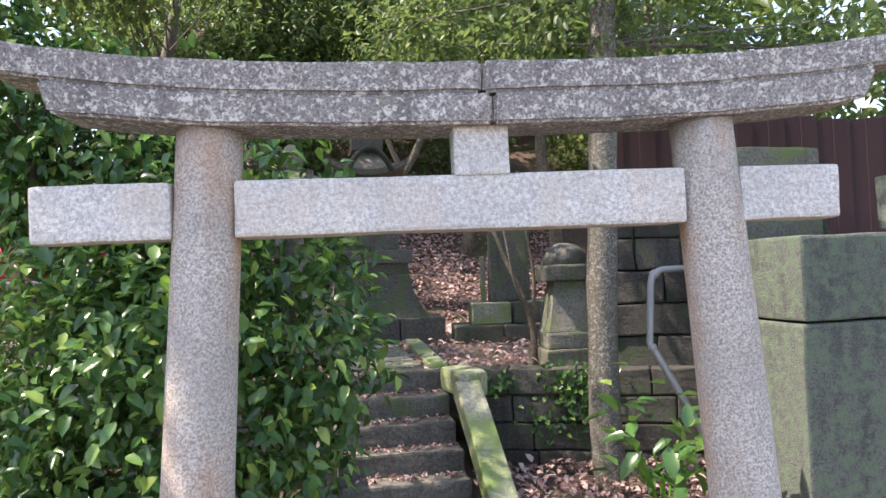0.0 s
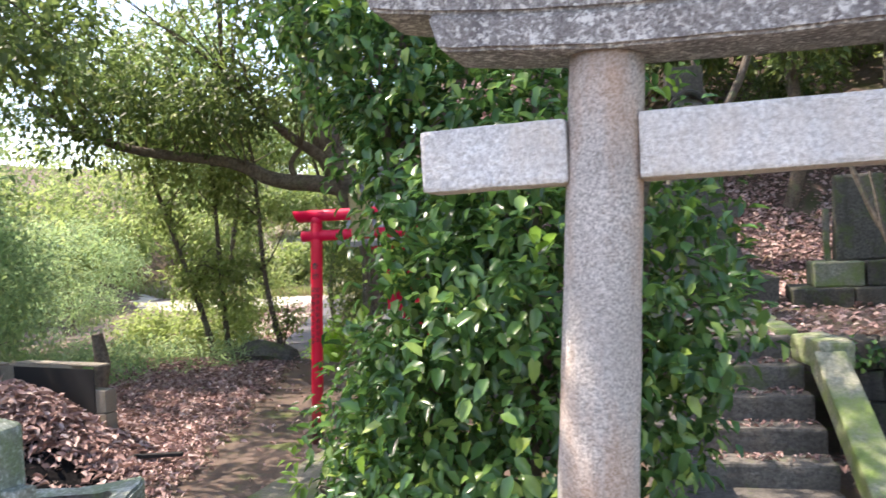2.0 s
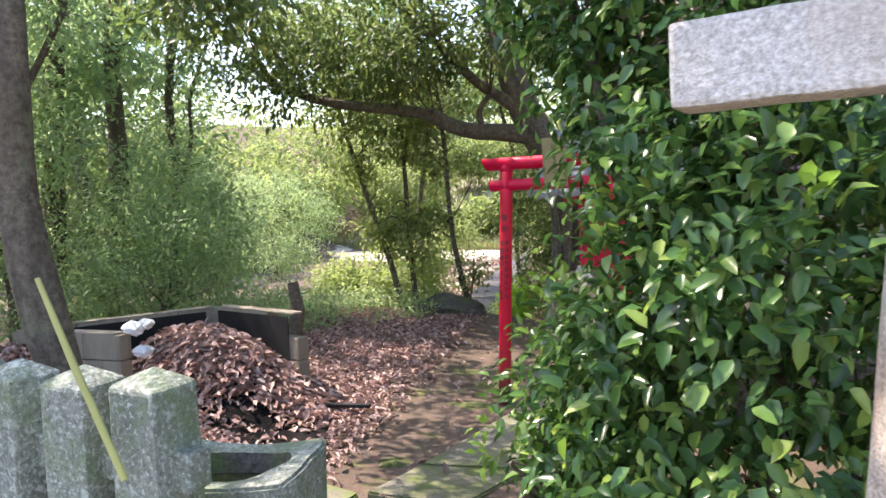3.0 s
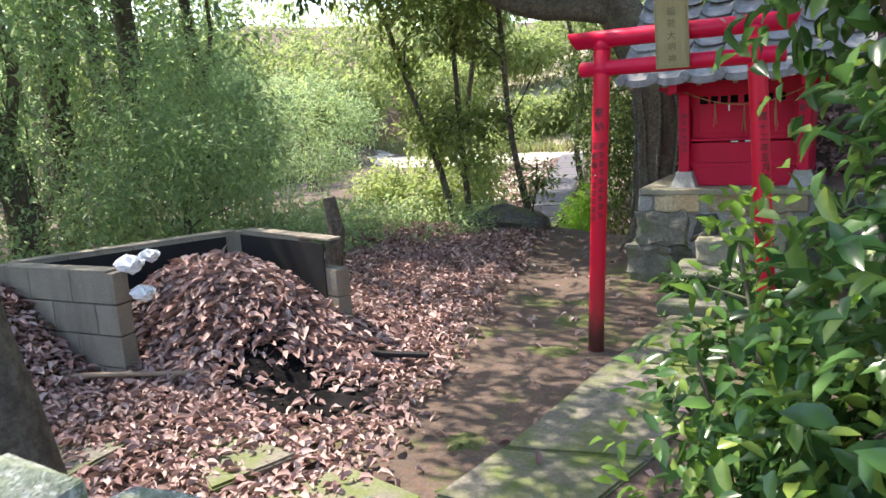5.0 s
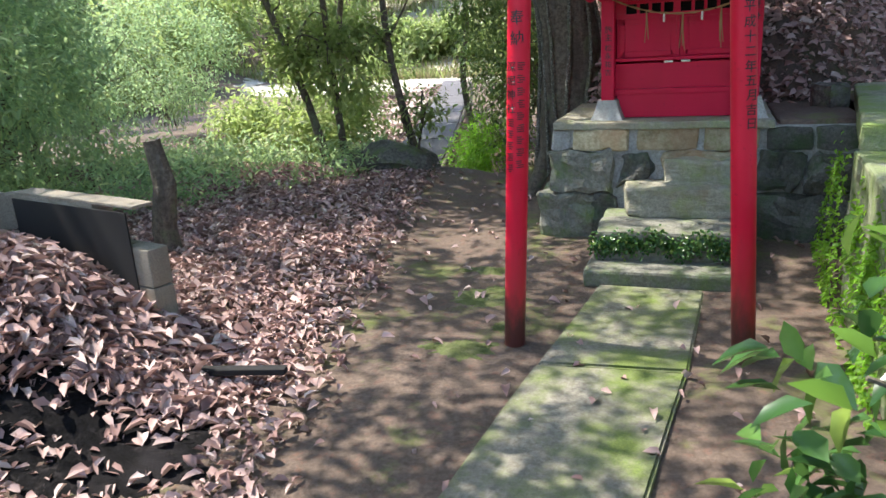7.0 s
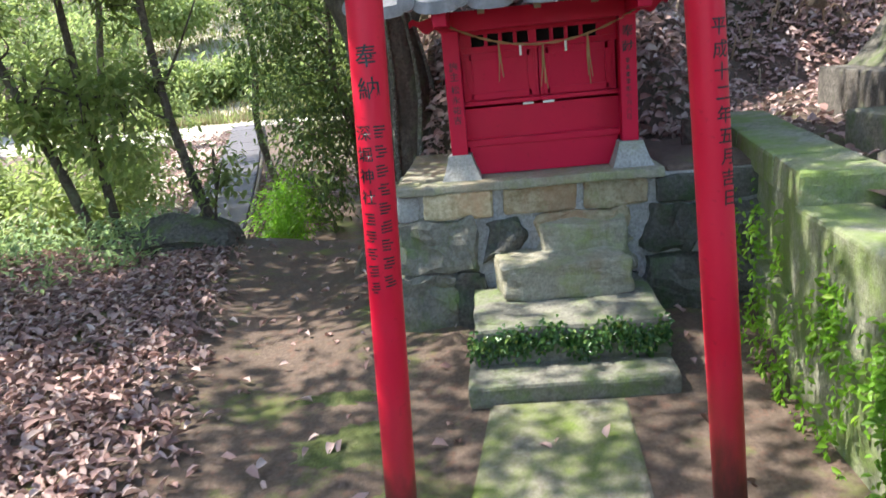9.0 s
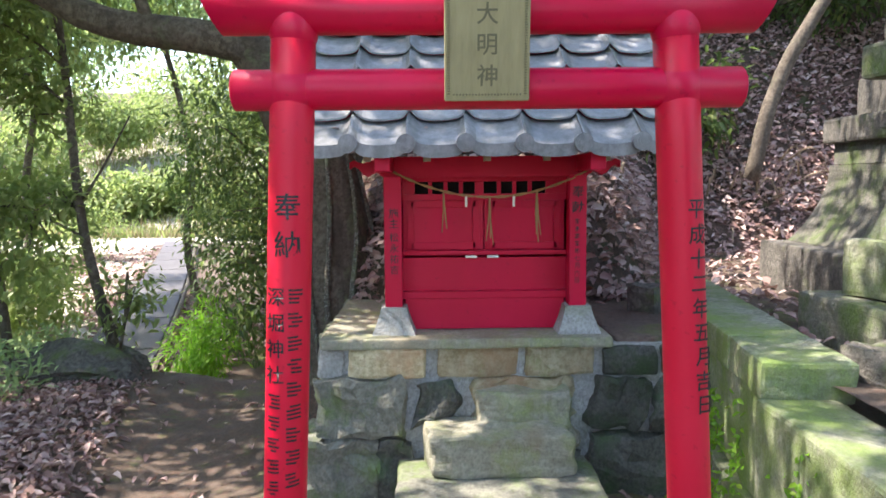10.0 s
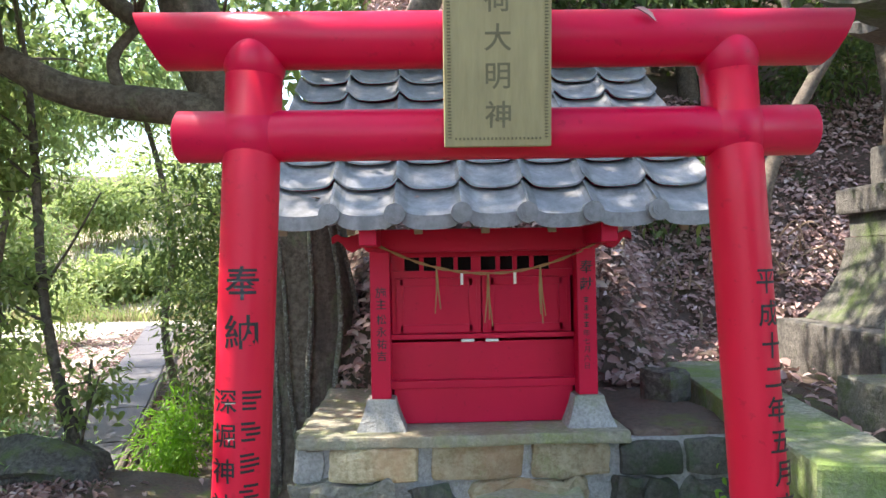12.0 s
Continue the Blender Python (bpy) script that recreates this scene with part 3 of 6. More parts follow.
def board_fence():
    t = thing("board_fence", "dark red-brown weathered board fence on the terrace", "fence", kind="")
    for i in range(30):
        bm = bmesh.new()
        x = 5.5 + 0.17 * i
        brick(bm, (x, 0.9 - 0.03 * i + 0.008 * (i % 2), 2.0), (0.176, 0.025, 2.4 + 0.06 * math.sin(i * 7)), -10, 0.004)
        part("board", bm, DARKWOOD, t)
    for z in (1.3, 2.6):
        bm = bmesh.new()
        brick(bm, (8.0, 0.50, z), (5.0, 0.05, 0.09), -10, 0.006)
        part("rail", bm, DARKWOOD, t)


board_fence()
stone_wall("wall_upper", (4.66, -0.62), (6.3, -1.3), 0.86, 2.2, 5, 0.5, TERRACESTONE_SHADED, 0.3, 0.0, "dark weathered stone block wall above the terrace", None, 11)


def drain_pipe():
    t = thing("drain_pipe", "grey plastic drain pipe bent down to the ground", "pipe")
    bm = bmesh.new()
    pts = [(5.35, -1.12, 1.68), (4.90, -1.2, 1.67), (4.82, -1.22, 1.64), (4.80, -1.22, 1.56), (4.77, -1.22, 1.12), (4.80, -1.25, 1.05), (4.98, -1.3, 0.70), (5.2, -1.35, 0.25), (5.28, -1.36, 0.02)]
    tube(bm, pts, [0.026] * len(pts), 14)
    part("pipe", bm, PVC, t, flat=False)
    for p in ((4.84, -1.215, 1.64), (4.785, -1.235, 1.085)):
        bm = bmesh.new()
        bmesh.ops.create_uvsphere(bm, u_segments=14, v_segments=8, radius=0.036, matrix=Matrix.Translation(p))
        part("elbow", bm, PVC, t, flat=False)
    return t


drain_pipe()


# ---- things on the terrace ----
def flared(bm, c, w0, w1, d0, d1, z0, z1, power=2.2, n=10):
    rows = []
    for i in range(n + 1):
        k = i / n
        f = (1 - k) ** power
        w, d = w1 + (w0 - w1) * f, d1 + (d0 - d1) * f
        rows.append([bm.verts.new((c[0] + sx * w / 2, c[1] + sy * d / 2, z0 + (z1 - z0) * k)) for sx, sy in ((-1, -1), (1, -1), (1, 1), (-1, 1))])
    for a, b in zip(rows, rows[1:]):
        for k in range(4):
            bm.faces.new((a[k], a[(k + 1) % 4], b[(k + 1) % 4], b[k]))
    bm.faces.new(rows[0][::-1])
    bm.faces.new(rows[-1])


def curved_roof(bm, c, w, d, z, h, lift=0.12, n=16, thick=0.07):
    """A stone roof with upturned corners."""
    top, low = [], []
    for j in range(n + 1):
        for i in range(n + 1):
            u, v = 2 * i / n - 1, 2 * j / n - 1
            r = max(abs(u), abs(v))
            zz = z + h * (1 - r) ** 1.3 + lift * (abs(u) * abs(v)) ** 2 * r
            top.append(bm.verts.new((c[0] + u * w / 2, c[1] + v * d / 2, zz + thick)))
            low.append(bm.verts.new((c[0] + u * w / 2 * 0.97, c[1] + v * d / 2 * 0.97, z + lift * (abs(u) * abs(v)) ** 2 * r)))
    q = lambda i, j: j * (n + 1) + i
    for j in range(n):
        for i in range(n):
            bm.faces.new([top[k] for k in (q(i, j), q(i + 1, j), q(i + 1, j + 1), q(i, j + 1))])
            bm.faces.new([low[k] for k in (q(i, j + 1), q(i + 1, j + 1), q(i + 1, j), q(i, j))])
    rim = [q(i, 0) for i in range(n)] + [q(n, j) for j in range(n)] + [q(i, n) for i in range(n, 0, -1)] + [q(0, j) for j in range(n, 0, -1)]
    for a, b in zip(rim, rim[1:] + rim[:1]):
        bm.faces.new((top[b], top[a], low[a], low[b]))


def stone_monument():
    t = thing("stone_monument", "tall mossy stone monument on a flared pedestal with a curved roof", "monument", (3.03, 2.92, 0.86))
    for x in (-0.56, 0.0, 0.56):
        bm = bmesh.new()
        brick(bm, (x, 0, 0.15), (0.55, 1.12, 0.34), 0, 0.02, 0.008, 2)
        part("plinth", bm, STAIRSTONE, t)
    for w0, w1, z0, z1, power in ((1.34, 0.90, 0.322, 0.84, 2.0), (0.90, 0.86, 0.844, 0.985, 1.0)):
        bm = bmesh.new()
        flared(bm, (0, 0), w0, w1, w0 * 0.72, w1 * 0.85, z0, z1, power)
        part("pedestal", bm, MOSSY, t, "flared mossy pedestal")
    for w, z, h in ((0.98, 1.07, 0.165), (0.67, 1.28, 0.25)):
        bm = bmesh.new()
        brick(bm, (0, 0, z), (w, w * 0.85, h), 0, 0.02, 0.006, 2)
        part("slab", bm, STAIRSTONE, t)
    bm = bmesh.new()
    brick(bm, (0, 0, 1.74), (0.44, 0.42, 0.68), 0, 0.02, 0.006, 2)
    part("shaft", bm, STAIRSTONE, t)
    bm = bmesh.new()
    curved_roof(bm, (0, 0), 0.9, 0.85, 2.07, 0.34, 0.13)
    part("roof", bm, STAIRSTONE, t, "curved stone roof with upturned corners")
    bm = bmesh.new()
    tube(bm, [(0.27 * math.cos(a), -0.45, 2.12 + 0.28 * math.sin(a) ** 2) for a in np.linspace(math.pi, 0, 14)], [0.036] * 14, 8)
    part("gable", bm, TERRACESTONE_SHADED, t)
    bm = bmesh.new()
    brick(bm, (0, 0, 2.58), (0.40, 0.36, 0.34), 0, 0.02, 0.008, 2)
    part("finial", bm, STAIRSTONE, t, "square stone finial block")


def stone_lantern(at, turn, scale, label, broad=1.0):
    t = thing("stone_lantern", label, "stone lantern", at, turn, "stone lanterns")
    pieces = [("base", 0.72 * broad, 0.72 * broad, 0.0, 0.20, 1.0, STEPSTONE), ("base", 0.52 * broad, 0.52 * broad, 0.2, 0.42, 1.0, WALLMOSS)]
    for name, w, d, z0, z1, tp, mat in pieces:
        bm = bmesh.new()
        brick(bm, (0, 0, (z0 + z1) / 2 * scale), (w * scale, d * scale, (z1 - z0) * scale - 0.004), 0, 0.025, 0.012, 3, tp)
        part(name, bm, mat, t)
    bm = bmesh.new()
    flared(bm, (0, 0), 0.46 * scale, 0.27 * scale, 0.46 * scale, 0.27 * scale, 0.42 * scale, 1.0 * scale)
    part("shaft", bm, STEPSTONE, t)
    bm = bmesh.new()
    brick(bm, (0, 0, 1.07 * scale), (0.52 * scale, 0.52 * scale, 0.13 * scale), 0, 0.02, 0.006, 2)
    part("platform", bm, STEPSTONE, t)
    for dx, dy in ((-1, -1), (1, -1), (1, 1), (-1, 1)):
        bm = bmesh.new()
        brick(bm, (dx * 0.13 * scale, dy * 0.13 * scale, 1.28 * scale), (0.09 * scale, 0.09 * scale, 0.29 * scale), 0, 0.008)
        part("firebox_post", bm, STEPSTONE, t)
    bm = bmesh.new()
    curved_roof(bm, (0, 0), 0.86 * scale, 0.86 * scale, 1.43 * scale, 0.2 * scale, 0.12 * scale)
    part("roof", bm, STEPSTONE, t)
    bm = bmesh.new()
    bmesh.ops.create_uvsphere(bm, u_segments=16, v_segments=10, radius=0.1 * scale, matrix=Matrix.Translation((0, 0, 1.76 * scale)) @ Matrix.Diagonal((1, 1, 1.25, 1)))
    part("finial", bm, STEPSTONE, t, flat=False)
    return t


def stele():
    t = thing("stone_stele", "upright stone stele on a two-tier mossy base", "monument", (4.55, 2.35, 0.86), -8)
    for i, x in enumerate((-0.3, 0.28)):
        bm = bmesh.new()
        brick(bm, (x, 0, 0.1), (0.57, 0.8, 0.22), 0, 0.02, 0.01, 2)
        part("base", bm, MOSSY, t)
        bm = bmesh.new()
        brick(bm, (x * 0.85 + 0.12, 0.02, 0.34), (0.47, 0.6, 0.26), 0, 0.02, 0.01, 2)
        part("base", bm, WALLMOSS if i == 0 else MOSSY, t)
    bm = bmesh.new()
    brick(bm, (0.12, 0.03, 0.92), (0.5, 0.24, 0.9), 0, 0.03, 0.01, 3, 0.93)
    part("stone", bm, MOSSY, t)
    bm = bmesh.new()
    brick(bm, (-0.2, 0.0, 0.75), (0.06, 0.1, 0.56), 0, 0.015, 0.006, 2)
    part("post", bm, STEPSTONE, t)


stone_monument()
stele()
def pedestal():
    t = thing("stone_pedestal", "weathered stone pedestal with a flared shaft at the terrace edge", "pedestal", (4.48, -0.22, 0.86), -6)
    for w, z0, z1, m in ((0.50, 0.0, 0.16, MOSSY), (0.45, 0.163, 0.31, STEPSTONE), (0.45, 0.74, 0.88, MOSSY)):
        bm = bmesh.new()
        brick(bm, (0, 0, (z0 + z1) / 2), (w, w, z1 - z0), 0, 0.02, 0.012, 3)
        part("cap" if z0 > 0.5 else "base", bm, m, t)
    bm = bmesh.new()
    flared(bm, (0, 0), 0.42, 0.27, 0.42, 0.27, 0.31, 0.74, 1.8)
    bmesh.ops.bevel(bm, geom=[e for e in bm.edges if e.calc_face_angle(0) > 0.6], offset=0.02, segments=2, affect="EDGES")
    part("shaft", bm, STEPSTONE, t)
    bm = bmesh.new()
    bmesh.ops.create_uvsphere(bm, u_segments=20, v_segments=12, radius=0.19, matrix=Matrix.Translation((0, 0, 0.93)) @ Matrix.Diagonal((1, 1, 0.75, 1)))
    for v in bm.verts:
        v.co += noise.noise_vector(v.co * 8) * 0.02
    part("top_stone", bm, DARKSTONE, t, "rounded dark top stone", flat=False)


pedestal()
bm = bmesh.new()
for pts, r0, r1 in (([(4.20, -0.05, 0.80), (4.22, -0.05, 1.15), (4.14, -0.02, 1.5), (4.0, 0.05, 1.85), (3.86, 0.1, 2.3)], 0.035, 0.018), ([(4.20, -0.03, 1.2), (4.27, 0.02, 1.6), (4.22, 0.1, 2.2)], 0.022, 0.012), ([(4.17, -0.05, 1.35), (4.05, -0.1, 1.62), (3.98, -0.06, 2.1)], 0.016, 0.009)):
    c = curve_pts(pts, 16)
    tube(bm, c, list(np.linspace(r0, r1, len(c))), 8, wobble=0.25)
tagged(finish("thin_tree", bm, BARK, flat=False), "thin forked bare trunk beside the stone pedestal", "tree")
stone_lantern((2.13, 1.32, 0.84), 6, 1.2, "large mossy stone lantern on a two-tier base", 1.1)
for c, s, turn in (((1.72, 0.9, 0.9), (0.5, 0.5, 0.16), 20), ((1.09, 2.42, 0.93), (0.15, 0.2, 0.2), 35)):
    bm = bmesh.new()
    brick(bm, c, s, turn, 0.05, 0.03, 3)
    tagged(finish("rock", bm, ROCK), "rough dark grey rock beside the capping stones", "rock")
terrace_path = thing("pavement_terrace", "uneven stone paving strips on the terrace", "pavement", kind="structure")
for i in range(5):
    bm = bmesh.new()
    brick(bm, (2.85 + 0.02 * math.sin(i * 4), 0.15 + 0.42 * i, 0.88), (0.72, 0.37, 0.07), 2 * math.sin(i * 7), 0.015, 0.012, 2)
    part("paving_stone", bm, STEPSTONE, terrace_path)
for i in range(4):
    bm = bmesh.new()
    brick(bm, (3.33 + 0.03 * i, 0.1 + 0.62 * i, 0.90), (0.17, 0.6, 0.09), -3, 0.02, 0.008, 2)
    part("kerb_stone", bm, WALLMOSS, terrace_path)


# ---- red torii ----
def red_torii():
    t = thing("red_torii", "bright red painted steel torii gate with black writing", "torii gate")
    PR, top = 0.0515, 1.97
    ax = lambda s, z: -0.533 + 0.045 * z if s < 0 else 0.531 - 0.0505 * z
    for s in (-1, 1):
        bm = bmesh.new()
        zs = [-0.15, 0.0, 0.1, 0.3, 0.7, 1.2, 1.7, top]
        tube(bm, [(ax(s, z), 0, z) for z in zs], [PR] * 8, 48)
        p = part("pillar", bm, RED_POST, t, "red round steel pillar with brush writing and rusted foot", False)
        bm = bmesh.new()
        bmesh.ops.create_uvsphere(bm, u_segments=32, v_segments=16, radius=0.058, matrix=Matrix.Translation((ax(s, 1.828), 0, 1.828)) @ Matrix.Diagonal((1.12, 1.0, 1.12, 1)))
        part("weld", bm, RED, t, flat=False)
        bm = bmesh.new()
        bmesh.ops.create_uvsphere(bm, u_segments=32, v_segments=16, radius=0.057, matrix=Matrix.Translation((ax(s, 1.97), 0, 1.965)) @ Matrix.Diagonal((1.0, 1.0, 1.15, 1)))
        part("weld", bm, RED, t, flat=False)
        face = lambda z: (ax(s, z), -PR - 0.0012, z)
        if s < 0:
            for i, ch in enumerate("奉納"):
                x, y, z = face(1.562 - 0.086 * i)
                glyphs(ch, 0.064, INK, "sign", p, (x + 0.002, y, z), bend=PR + 0.0012, bend_axis=0.002)
            for i, ch in enumerate("深堀神社"):
                z = 1.355 - 0.061 * i
                x, y, zz = face(z)
                glyphs(ch, 0.046, INK, "sign", p, (x - 0.022, y, zz), bend=PR + 0.0012, bend_axis=-0.022)
            r = random.Random(4)
            bars = [(0.024, 1.355 - 0.0545 * i) for i in range(9)] + [(-0.022, 1.108 - 0.052 * i) for i in range(5)]
            for k, (dx, z) in enumerate(bars):
                x, y, zz = face(z)
                strokes = bmesh.new()
                count, slope = 4, r.uniform(-0.1, 0.1)
                for j in range(count):
                    for u in range(r.choice((0, 0, 1)), r.choice((3, 4, 4))):
                        off0, off1 = dx - 0.015 + 0.0075 * u, dx - 0.015 + 0.0075 * (u + 1)
                        zc = zz + 0.038 / count * ((count - 1) / 2 - j) + slope * (u * 0.0075 - 0.015)
                        q = [(ax(s, z) + o, -math.sqrt((PR + 0.0012) ** 2 - o * o), zc + e) for o, e in ((off0, -0.0025), (off1, -0.0025), (off1, 0.0025), (off0, 0.0025))]
                        strokes.faces.new([strokes.verts.new(v) for v in q])
                part("sign", strokes, INK, p)
        else:
            for i, ch in enumerate("平成十二年五月吉日"):
                z = 1.548 - 0.0575 * i
                x, y, zz = face(z)
                glyphs(ch, 0.050, INK, "sign", p, (x + 0.021 + 0.001 * i, y, zz), bend=PR + 0.0012, bend_axis=0.021, wide=0.9)
    bm = bmesh.new()
    tube(bm, [(x, 0, 1.828) for x in (-0.586, -0.581, -0.3, 0, 0.3, 0.584, 0.589)], [0.040, 0.047, 0.047, 0.047, 0.047, 0.047, 0.040], 48)
    part("tie_beam", bm, RED, t, "glossy red steel tie beam", False)
    bm = bmesh.new()
    rings = tube(bm, [(x, 0, 2.003) for x in (-0.632, -0.3, 0, 0.3, 0.638)], [0.052] * 5, 48)
    for ring, sgn in ((rings[0], -1), (rings[-1], 1)):
        for v in ring:
            v.co.x += sgn * (v.co.z - 2.003) * 0.52
    part("top_beam", bm, RED, t, "glossy red top beam with slanted ends", False)
    return t


red_torii()


def plaque():
    t = thing("name_plaque", "weathered wooden plaque with carved signs on the red torii", "plaque", (-0.008, -0.085, 1.985), 0)
    w, h = 0.187, 0.385
    bm = bmesh.new()
    brick(bm, (0, 0, 0), (w, 0.03, h), 0, 0.003)
    board = part("board", bm, PLAQUE, t)
    bm = bmesh.new()
    brick(bm, (0, 0.03, 0), (w * 0.5, 0.03, h * 0.6), 0, 0.002)
    part("bracket", bm, PLAQUE, t)
    bm = bmesh.new()
    for s in (-1, 1):
        for i in range(64):
            z = -h / 2 + 0.016 + i * (h - 0.032) / 63
            brick(bm, (s * (w / 2 - 0.009), -0.0156, z), (0.006, 0.002, 0.0022), 0, 0)
    for i in range(22):
        brick(bm, (-w / 2 + 0.02 + i * (w - 0.04) / 21, -0.0156, -h / 2 + 0.014), (0.003, 0.002, 0.004), 0, 0)
    part("carved_border", bm, CARVED, board)
    for i, ch in enumerate("稲荷大明神"):
        glyphs(ch, 0.049, CARVED, "sign", board, (0.0, -0.0158, 0.125 - 0.0655 * i))
    t.matrix_world = pose(-0.008, -0.085, 1.985, 7, 0, 0)


plaque()


# ---- the small shrine and its stone base ----
def shrine_base():
    t = thing("stone_base", "rubble and dressed stone base with mortar joints under the red shrine", "stone base", kind="structure")
    x0, x1, y0, y1 = -0.70, 1.22, 1.74, 3.0
    bm = bmesh.new()
    brick(bm, ((x0 + x1) / 2, (y0 + y1) / 2 + 0.02, 0.43), (x1 - x0 - 0.04, y1 - y0, 0.80), 0, 0.0)
    part("core", bm, MORTAR, t)
    r = random.Random(2)
    bm = bmesh.new()
    brick(bm, (0.02, 2.32, 0.845), (1.40, 1.22, 0.05), 0, 0.012, 0.008, 6)
    part("top_slab", bm, WORNSTONE, t)
    bm = bmesh.new()
    brick(bm, (0.98, 2.36, 0.825), (0.5, 1.15, 0.07), 0, 0.03, 0.03, 5)
    part("soil_top", bm, SOIL, t, "brown earth behind the dark edge stones")
    top = [(-0.70, -0.57, MORTAR), (-0.56, -0.17, YELLOWSTONE), (-0.13, 0.27, YELLOWSTONE), (0.29, 0.64, YELLOWSTONE), (0.66, 0.95, DARKSTONE), (0.96, 1.22, DARKSTONE)]
    mid = [(-0.72, -0.28, STEPSTONE, 0.39, 0.68), (-0.25, 0.0, DARKSTONE, 0.44, 0.67), (0.04, 0.56, YELLOWSTONE, 0.54, 0.68), (0.62, 0.92, DARKSTONE, 0.40, 0.67), (0.93, 1.22, DARKSTONE, 0.38, 0.67), (0.04, 0.58, WORNSTONE, 0.3, 0.53)]
    low = [(-0.80, -0.40, STEPSTONE, 0.02, 0.395), (-0.43, -0.2, DARKSTONE, 0.05, 0.4), (-0.2, 0.6, STEPSTONE, 0.05, 0.3), (0.6, 1.22, DARKSTONE, 0.02, 0.39)]
    for a, b, m in top:
        bm = bmesh.new()
        brick(bm, ((a + b) / 2, y0 + 0.10 + r.uniform(-0.01, 0.01), 0.75), (b - a - 0.015, 0.22, 0.145), r.uniform(-1, 1), 0.018, 0.02, 4)
        part("stone", bm, m, t)
    for a, b, m, c, d in mid + low:
        bm = bmesh.new()
        brick(bm, ((a + b) / 2, y0 + 0.09 + r.uniform(-0.015, 0.01), (c + d) / 2), (b - a - 0.02, 0.25, d - c - 0.01), r.uniform(-3, 3), 0.04, 0.06, 5)
        part("stone", bm, m, t)
    for k in range(5):
        for j in range(3):
            bm = bmesh.new()
            brick(bm, (x0 + 0.08, y0 + 0.32 + 0.25 * k, 0.2 + 0.26 * j), (0.2, 0.24, 0.24), r.uniform(-3, 3), 0.025, 0.025, 2)
            part("stone", bm, STEPSTONE, t)
    return t


shrine_base()


def shrine_steps():
    t = thing("shrine_steps", "mossy stone step blocks leading to the red shrine", "stairs", kind="structure")
    spec = [((0.131, 1.05, 0.062), (0.93, 0.36, 0.105), STEPSTONE, 0.008, 3), ((0.145, 1.42, 0.19), (0.905, 0.64, 0.2), STEPSTONE, 0.016, 4), ((0.165, 1.60, 0.385), (0.67, 0.30, 0.2), WORNSTONE, 0.03, 6), ((0.285, 1.70, 0.55), (0.44, 0.16, 0.17), WORNSTONE, 0.025, 4)]
    for c, s, m, rough, cuts in spec:
        bm = bmesh.new()
        brick(bm, c, s, 1.0, 0.02, rough, cuts)
        part("step", bm, m, t)
    bm = bmesh.new()
    brick(bm, (0.13, 1.07, 0.0), (0.88, 0.3, 0.05), 0.5, 0.01, 0.006, 3)
    part("step", bm, DARKSTONE, t)


shrine_steps()


